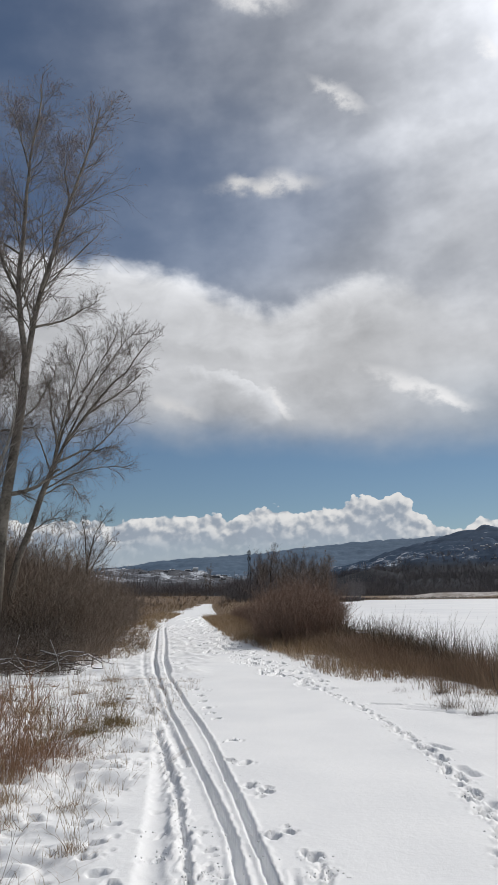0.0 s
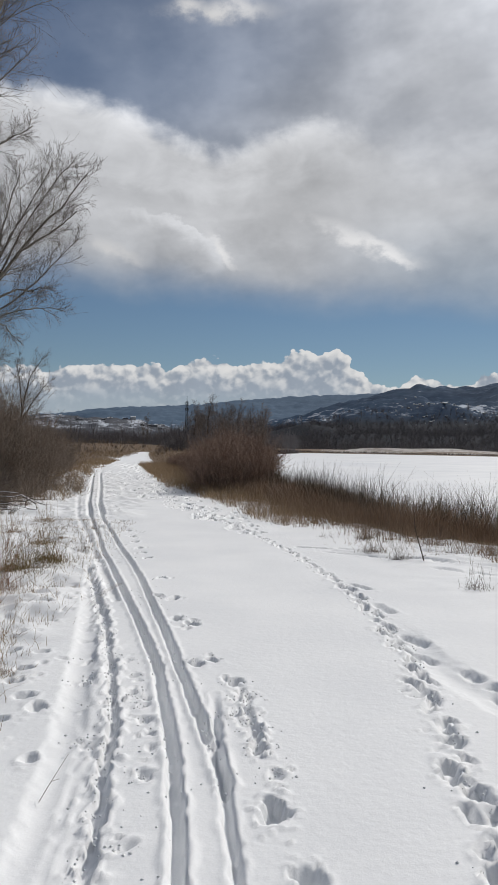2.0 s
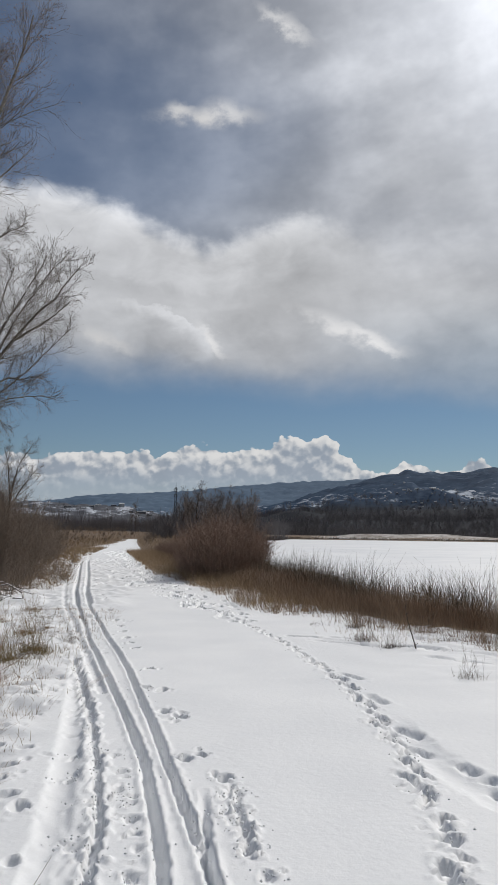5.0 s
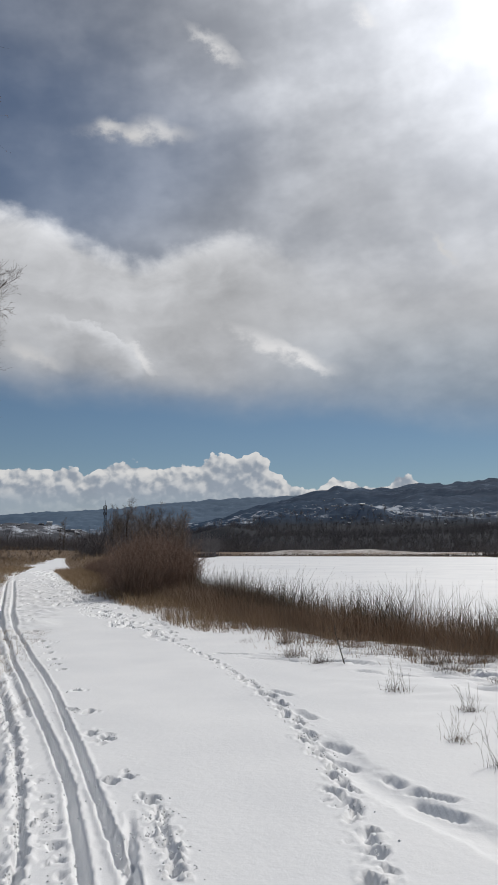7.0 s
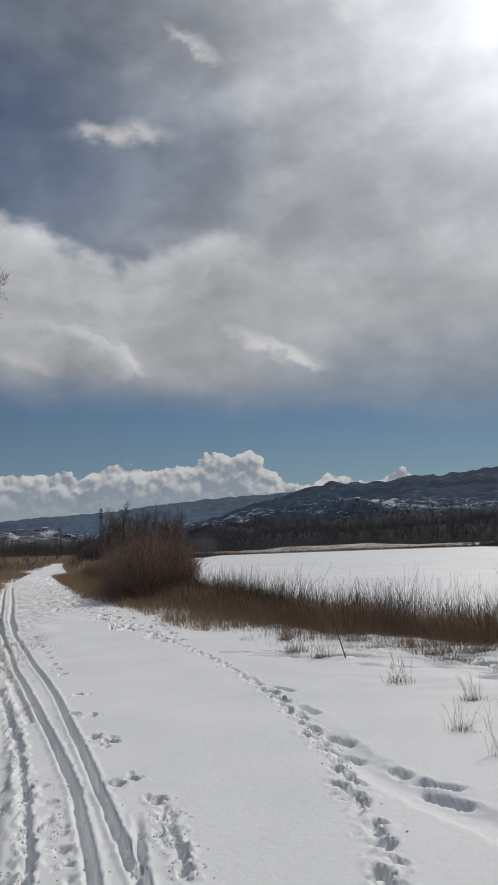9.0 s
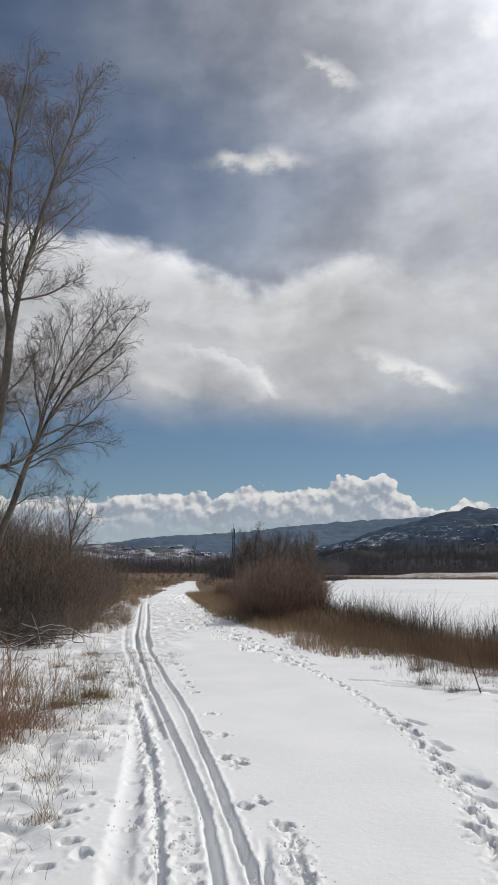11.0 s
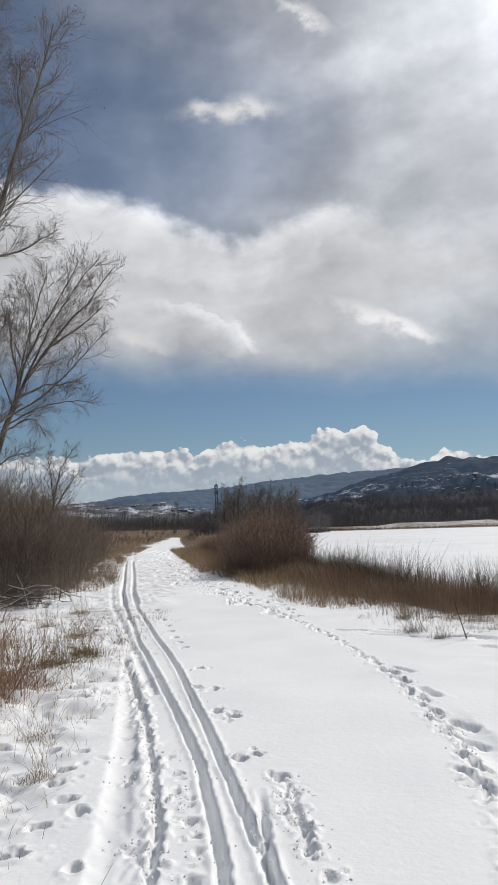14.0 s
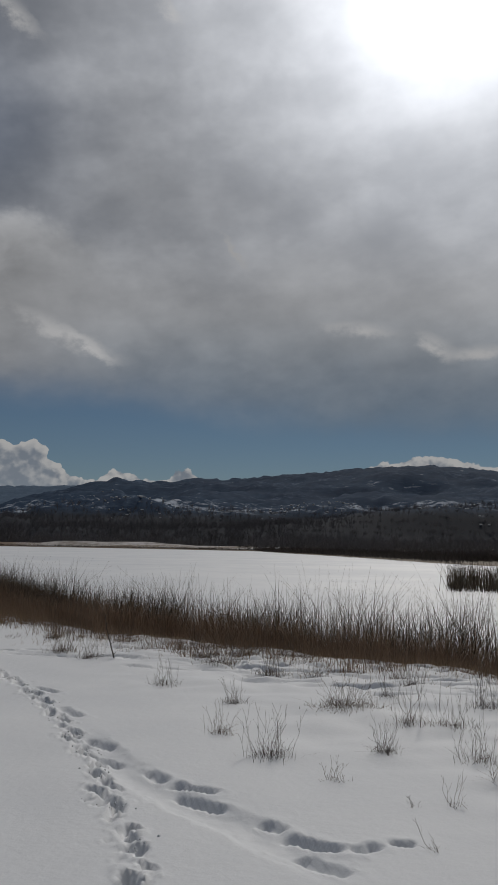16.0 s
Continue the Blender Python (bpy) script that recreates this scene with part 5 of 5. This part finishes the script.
for n, (x, y, h, w, c) in enumerate(((-2.03, 10.17, 0.5, 0.5, 90), (-1.75, 10.88, 0.55, 0.35, 60), (-2.42, 9.72, 0.45, 0.5, 60), (-2.7, 11.0, 0.5, 0.5, 50), (-3.2, 9.8, 0.5, 0.6, 60), (-3.4, 12.5, 0.5, 0.6, 60),
                                     (-1.71, 4.91, 0.45, 0.25, 26), (-1.24, 5.75, 0.36, 0.18, 16), (-1.62, 4.31, 0.3, 0.25, 22), (-2.23, 5.82, 0.5, 0.25, 20), (-1.9, 6.4, 0.4, 0.2, 14),
                                     (-1.5, 6.9, 0.35, 0.25, 14), (-1.2, 3.7, 0.25, 0.15, 8), (-1.45, 3.5, 0.3, 0.15, 8), (-1.6, 8.6, 0.3, 0.2, 10), (-1.5, 12.6, 0.35, 0.2, 14), (-2.3, 13.4, 0.45, 0.3, 30),
                                     (-3.1, 15.2, 0.5, 0.4, 40), (-4.2, 14.0, 0.5, 0.5, 40), (-2.9, 17.5, 0.45, 0.3, 30))):
    tuft("grass_tuft", x, y, h, w, c, OLIVE if n < 4 else GRASS if n % 3 else TWIG_BROWN, "tuft of dry straw and brown stalks in the snow", "grass", 330 + n, lean=0.28)

for n in range(20):
    y = rng.uniform(19.5, 36)
    x = float(left_edge(y)) + rng.uniform(-0.5, 0.7)
    tuft("verge_shoots", x, y, rng.uniform(0.6, 1.25), rng.uniform(0.4, 0.9), int(rng.integers(14, 30)), TWIG_BROWN, "upright brown shoots at the edge of the thicket", "grass", 380 + n, lean=0.16, group="shoots along the thicket")


def line_twig(name, m, lines, material, label, category="twig", group=""):
    V, F = join(*[tubes(resample(p, 7)[None], np.linspace(a, b, 7)[None], 5) for p, a, b in lines])
    ob = piece(name, V, F, material, smooth=True)
    ob.matrix_basis = m
    return tagged(ob, label, category, group)


line_twig("dead_stalk", pose(3.52, 11.62, float(ground_z(3.52, 11.62)[0])),
          [([(0, 0, -0.05), (-0.05, 0.02, 0.15), (-0.10, 0.05, 0.32), (-0.14, 0.06, 0.46), (-0.15, 0.06, 0.62)], 0.010, 0.004)]
          + [([(-0.02 - 0.022 * k, 0.01 + 0.008 * k, 0.06 + 0.07 * k), (-0.02 - 0.022 * k + 0.035 * (-1) ** k, 0.0, 0.09 + 0.07 * k)], 0.006, 0.003) for k in range(7)],
          BARK_DARK, "dark knobbly dead stalk leaning in the snow")
bent = thing("bent_stalks", pose(-0.86, 8.7, 0.0), "few dry stalks bowed over into the snow", "grass")
for k in range(4):
    P = resample([(0.14 + 0.02 * k, 0.5, 0.06), (0.06 + 0.02 * k, 0.2, 0.05), (-0.02 + 0.015 * k, -0.1, 0.04), (-0.10 + 0.025 * k, -0.45, -0.01)], 7)[None]
    V, F = tubes(P, np.linspace(0.0016, 0.0009, 7)[None], 4)
    piece("stalk", V, F, TWIG, bent)
line_twig("thin_twig", pose(-0.62, 3.75, 0.0), [([(0, 0, -0.02), (0.04, 0.08, 0.04), (0.07, 0.13, 0.08), (0.10, 0.2, 0.12)], 0.0018, 0.0009), ([(0.04, 0.08, 0.04), (0.08, 0.06, 0.06)], 0.0012, 0.0007)],
          TWIG_BROWN, "thin bare twig sticking out of the snow")


def brush_pile(x, y):
    """A heap of fallen branches with snow along them at the edge of the wood."""
    rng = np.random.default_rng(8)
    root = thing("brush_pile", pose(x, y, float(ground_z(x, y)[0])), "tangled heap of fallen snow-dusted branches", "branches")
    for k in range(54):
        mid = np.array([rng.normal(0, 0.9), rng.normal(0, 0.35), rng.uniform(0.05, 0.45)])
        d = unit(np.array([rng.normal(0, 1), rng.normal(0, 0.5), rng.normal(0, 0.35)])) * rng.uniform(0.25, 0.75)
        p = np.array([mid - d, mid - d * 0.3 + rng.normal(0, 0.05, 3), mid + d * 0.3 + rng.normal(0, 0.06, 3), mid + d])
        p[:, 2] = np.maximum(p[:, 2], 0.02)
        P, R = p[None], rng.uniform(0.006, 0.018) * np.linspace(1, 0.35, 4)[None]
        T, TR = sprout(rng, P, R, 3, 0.3, 0.95, 0.6, lambda s, q: 0.35 + 0 * s, 4, 0.02, 0.15, 0.7, 0.004)
        V, F = join(tubes(P, R, 5), tubes(T, TR, 3))
        branch = piece("fallen_branch", V, F, BARK_DARK, root, smooth=True)
        if k % 3 == 0:
            V, F = tubes(P + [0, 0, 0.012], R * 0.8, 5)
            piece("lying_snow", V, F, CRUMB, branch, "line of snow lying on the branch", smooth=True)


brush_pile(-6.5, 17.5)
brush_pile(-8.6, 18.6)
brush_pile(-5.1, 18.9)


# ---- loose snow beside the tracks ----
def crumbs():
    rng = np.random.default_rng(14)
    spots = []
    for line, n, w in ((ROUGH_TRACK, 260, 0.05), (GROOVE_R, 150, 0.07), (GROOVE_L, 90, 0.07)):
        p = resample([(a, b, 0) for a, b in line if b < 16], 200)[rng.integers(0, 200, n)]
        spots.append(p[:, :2] + rng.normal(0, w, (n, 2)))
    for group, n in ((PITS_MESS, 20), (PITS_BETWEEN, 12), (PITS_WAY, 5), (TRAIL_RIGHT, 6)):
        for a, b in group:
            spots.append(np.array([a, b]) + rng.normal(0, 0.07, (n, 2)))
    q = np.concatenate(spots)
    z = ground_z(q[:, 0], q[:, 1])
    oct_v = np.array([(1, 0, 0), (-1, 0, 0), (0, 1, 0), (0, -1, 0), (0, 0, 1), (0, 0, -1)], float)
    oct_f = np.array([(0, 2, 4), (2, 1, 4), (1, 3, 4), (3, 0, 4), (2, 0, 5), (1, 2, 5), (3, 1, 5), (0, 3, 5)])
    s = rng.uniform(0.003, 0.010, (len(q), 1, 1)) * rng.uniform(0.6, 1.3, (len(q), 6, 1))
    V = np.c_[q, z + 0.002][:, None] + oct_v * s
    F = (oct_f[None] + 6 * np.arange(len(q))[:, None, None]).reshape(-1, 3)
    return tagged(piece("snow_crumbs", V.reshape(-1, 3), F, CRUMB), "loose crumbs of snow kicked up along the tracks", "snow", kind="stuff")


crumbs()


# ---- far woods ----
def woods(name, label, spots, heights, seed, spikes=9, width=0.04, material=None):
    """Bare woods: every tree a thin trunk and a fan of rising branches."""
    rng = np.random.default_rng(seed)
    spots, h = np.asarray(spots, float), np.asarray(heights, float)
    M = len(spots)
    par = np.repeat(np.arange(M), spikes)
    H = h[par]
    K = len(par)
    a = rng.uniform(0, 2 * np.pi, K)
    q = 0.36 * np.sqrt(rng.random(K))
    rise = 0.40 + 0.58 * np.sqrt(rng.random(K)) * np.sqrt(1 - (q / 0.40) ** 2)
    out = np.c_[np.cos(a), np.sin(a)] * (q * H)[:, None]
    low = rise * rng.uniform(0.25, 0.6, K)
    base = spots[par] + np.c_[out * 0.15, low * H]
    top = spots[par] + np.c_[out, rise * H]
    mid = spots[par] + np.c_[out * 0.7, (0.55 * low + 0.45 * rise) * H]
    P = np.stack([base, mid, top], 1)
    R = (H * 0.02 * width * 10)[:, None] * np.array([1.0, 0.9, 0.15])
    stem = np.stack([spots - [0, 0, 2], spots + np.c_[0 * h, 0 * h, h * 0.4], spots + np.c_[rng.normal(0, 0.3, M), rng.normal(0, 0.3, M), h * 0.85]], 1)
    SR = (h * 0.010)[:, None] * np.array([1.2, 0.9, 0.2])
    V, F = join(tubes(P, R, 3), tubes(stem, SR, 3))
    return tagged(piece(name, V, F, material or WOODS), label, "woods", kind="stuff")


rng = np.random.default_rng(31)
spots, hs = [], []
for _ in range(520):
    r = rng.uniform(240, 340)
    a = rng.uniform(-1.5, 7.0)
    if lake_depth(*[np.array([v]) for v in polar(a, r)])[0] < -6:
        spots.append((*polar(a, r), float(ground_z(*polar(a, r))[0]) - 0.3))
        hs.append(rng.uniform(3.5, 9.5) * (0.8 + 0.5 * rng.random()))
woods("mast_woods", "brown bare scrub wood round the mast", spots, hs, 30, 22, 0.03)
spots, hs = [], []
for _ in range(8500):                      # beyond the lake, on the foot of the hills
    a = rng.uniform(3, 62)
    r = 870 + 830 * rng.random() ** 1.4 if a < 26 else rng.uniform(np.interp(a, [26, 29, 33, 38, 42, 62], [640, 430, 300, 200, 175, 190]), np.interp(a, [26, 33, 42, 62], [1500, 1100, 800, 700]))
    x, y = polar(a, r)
    z = near_slope(a, r) if r > 800 else 0.0
    spots.append((x, y, z - 1.0))
    hs.append(rng.uniform(7, 17) * rng.uniform(0.7, 1.2) * np.interp(a, [5, 26, 33, 45], [1.25, 1.1, 0.8, 0.7]) * np.interp(r, [200, 700], [0.6, 1.0]))
for _ in range(3500):                      # and up to the houses
    a, r = rng.uniform(24, 50), rng.uniform(800, 1650)
    spots.append((*polar(a, r), near_slope(a, r) - 1.0))
    hs.append(rng.uniform(6, 14))
woods("lakeside_woods", "dark bare woods along the far shore of the lake", spots, hs, 32, 13, 0.036)
spots, hs = [], []
for _ in range(2600):                      # beyond the meadow
    a = rng.uniform(-40, 8)
    r = rng.uniform(300, 620)
    spots.append((*polar(a, r), 2.6))
    hs.append(rng.uniform(3.0, 8.0) * rng.uniform(0.7, 1.3) * (0.8 + r / 900))
woods("meadow_woods", "low dark bare woods beyond the meadow", spots, hs, 33, 16, 0.03)
spots, hs = [], []
for _ in range(520):                       # scrub where the meadow meets them
    a, r = rng.uniform(-22, -1.2), 150 + 170 * rng.random() ** 0.7
    x, y = polar(a, r)
    if not left_edge(y) - 1.5 < x < right_edge(y) + 1.5:
        spots.append((x, y, float(ground_z(x, y)[0]) - 0.2))
        hs.append(rng.uniform(0.6, 1.7) * (0.6 + r / 320))
woods("meadow_scrub", "low brown scrub scattered over the tawny meadow", spots, hs, 37, 12, 0.09, TWIG_BROWN)
spots, hs = [], []
for _ in range(3800):
    a = rng.uniform(25, 60)
    r0 = float(np.interp(a, [25, 26.5, 29, 32.8, 38.2, 42.2, 50, 60], [690, 622, 402, 278, 176, 151, 134, 140]))
    r = r0 + 6 + 120 * rng.random() ** 1.6
    spots.append((*polar(a, r), -0.7))
    hs.append(rng.uniform(1.2, 4.2) * (0.7 + r / 900))
woods("shore_scrub", "low dark scrub close along the far shore", spots, hs, 35, 9, 0.05, BRUSH)
# brown brush on the far bank
spots, hs = [], []
bank = resample([(x, y, 0) for x, y in LAKE[11:20]], 1100)
for q in bank:
    for _ in range(4):
        spots.append((q[0] + rng.normal(0, 3) + 3, q[1] + rng.normal(0, 3) + 4, -0.6))
        hs.append(rng.uniform(1.2, 3.2))
woods("bank_brush", "low dark brush on the far bank", spots, hs, 34, 7, 0.08, BRUSH)


# ---- mast ----
def mast(x, y, h):
    root = thing("lattice_mast", pose(x, y, 0), "slim dark steel lattice mast above the far trees", "mast")
    legs = [(-1, -1), (1, -1), (1, 1), (-1, 1)]
    for a, b in legs:
        V, F = tubes(np.array([[(a * 0.65, b * 0.65, -0.5), (a * 0.32, b * 0.32, h)]]), np.array([[0.12, 0.10]]), 5)
        piece("leg", V, F, STEEL, root)
    for k in range(9):
        z0, z1 = h * k / 9, h * (k + 1) / 9
        w0, w1 = 0.65 - 0.33 * k / 9, 0.65 - 0.33 * (k + 1) / 9
        L = []
        for n in range(4):
            a, b = legs[n], legs[(n + 1) % 4]
            L.append([(a[0] * w0, a[1] * w0, z0), (b[0] * w1, b[1] * w1, z1)])
            L.append([(a[0] * w1, a[1] * w1, z1), (b[0] * w1, b[1] * w1, z1)])
        V, F = tubes(np.array(L, float), np.full((8, 2), 0.06), 4)
        piece("bracing", V, F, STEEL, root)
    for z, w, t in ((h * 0.95, 0.75, 0.8), (h * 0.84, 0.7, 0.6)):
        for n in range(3):
            a = 2.1 * n + z
            V, F = tubes(np.array([[(math.cos(a) * w, math.sin(a) * w, z - t), (math.cos(a) * w, math.sin(a) * w, z + t)]]), np.array([[0.14, 0.14]]), 6)
            piece("antenna", V, F, STEEL, root)
    V, F = tubes(np.array([[(0, 0, h - 0.5), (0, 0, h + 2.2)]]), np.array([[0.09, 0.04]]), 5)
    piece("top_rod", V, F, STEEL, root)


mast(*polar(0.05, 330), 20.8)


# ---- houses on the slopes ----
def house(w, d, h, wall_mat, label, group, flat=False):
    root = thing("house", pose(0, 0, 0), label, "house", group)
    bm = bmesh.new()
    bmesh.ops.create_cube(bm, size=1.0, matrix=Matrix.Translation((0, 0, h / 2 - 2)) @ Matrix.Diagonal((w, d, h + 4, 1)))
    part("wall", bm, wall_mat, root)
    bm = bmesh.new()
    rise = 0.5 if flat else d * 0.28
    o = 0.6
    sec = [(-d / 2 - o, h), (0, h + rise), (d / 2 + o, h), (d / 2 + o, h + 0.5), (0, h + rise + 0.5), (-d / 2 - o, h + 0.5)]
    rows = [[bm.verts.new((sx * (w / 2 + o), py, pz)) for py, pz in sec] for sx in (-1, 1)]
    for k in range(6):
        bm.faces.new((rows[0][k], rows[0][(k + 1) % 6], rows[1][(k + 1) % 6], rows[1][k]))
    bm.faces.new(rows[0])
    bm.faces.new(rows[1][::-1])
    bmesh.ops.recalc_face_normals(bm, faces=bm.faces)
    part("roof", bm, ROOF_SNOW, root, "snow-covered roof")
    if flat:
        for k in range(3):
            for sy in (-1, 1):
                bm = bmesh.new()
                bmesh.ops.create_cube(bm, size=1.0, matrix=Matrix.Translation(((k - 1) * w * 0.3, sy * d / 2, h * 0.55)) @ Matrix.Diagonal((w * 0.14, 0.2, h * 0.3, 1)))
                part("window", bm, STEEL, root)
    return root


rng = np.random.default_rng(55)
town = []
for _ in range(330):
    a = rng.uniform(10, 45)
    r = rng.uniform(1500, 1800) + rng.normal(0, 40) - np.interp(a, [13, 25, 31, 45], [-170, -40, 20, 360])
    town.append((a, r))
models = [house(11, 8, 5, WALL_PALE, "pale hillside house with a snowy roof", "houses of the hillside town"), house(16, 9, 5, WALL_DARK, "dark hillside house with a snowy roof", "houses of the hillside town"),
          house(22, 10, 6, WALL_PALE, "long pale hillside house with a snowy roof", "houses of the hillside town")]
for k, model in enumerate(models):
    for n, (a, r) in enumerate(town[k::3]):
        x, y = polar(a, r)
        m = Matrix.LocRotScale((x, y, near_slope(a, r)), Euler((0, 0, radians(-a + rng.uniform(-25, 25)))), np.full(3, rng.uniform(0.35, 0.6)))
        if n:
            copy_thing(model, m)
        else:
            model.matrix_basis = m
plateau = hill("plateau", "snowy terrace with buildings beyond the woods", TERRACE, 700, 1300, 2400, [(-45, 1.8), (-12, 2.0), (-8, 2.15), (-3, 2.0), (-1, 1.4), (2, 0.7), (5, 0.1)], -44, 5, 4, 19, 1.2)
models = [house(30, 12, 5, WALL_DARK, "long dark block with a snowy flat roof on the far slope", "far blocks", True), house(18, 10, 7, WALL_DARK, "dark block with a snowy flat roof on the far slope", "far blocks", True),
          house(14, 9, 5, WALL_PALE, "pale house with a snowy roof on the far slope", "far blocks")]
for k, model in enumerate(models):
    for n in range(8):
        a, r = rng.uniform(-9.2, -1.6), rng.uniform(1150, 1330)
        x, y = polar(a, r)
        m = Matrix.LocRotScale((x, y, plateau(a, r)), Euler((0, 0, radians(-a + rng.uniform(-20, 20)))), np.full(3, rng.uniform(0.4, 0.75)))
        if n:
            copy_thing(model, m)
        else:
            model.matrix_basis = m
spots, hs = [], []
for _ in range(560):
    a, r = rng.uniform(-16, 0.5), rng.uniform(690, 1290)
    spots.append((*polar(a, r), plateau(a, r) - 0.5))
    hs.append(rng.uniform(3, 9))
woods("terrace_woods", "scattered bare trees on the snowy terrace", spots, hs, 36, 10)
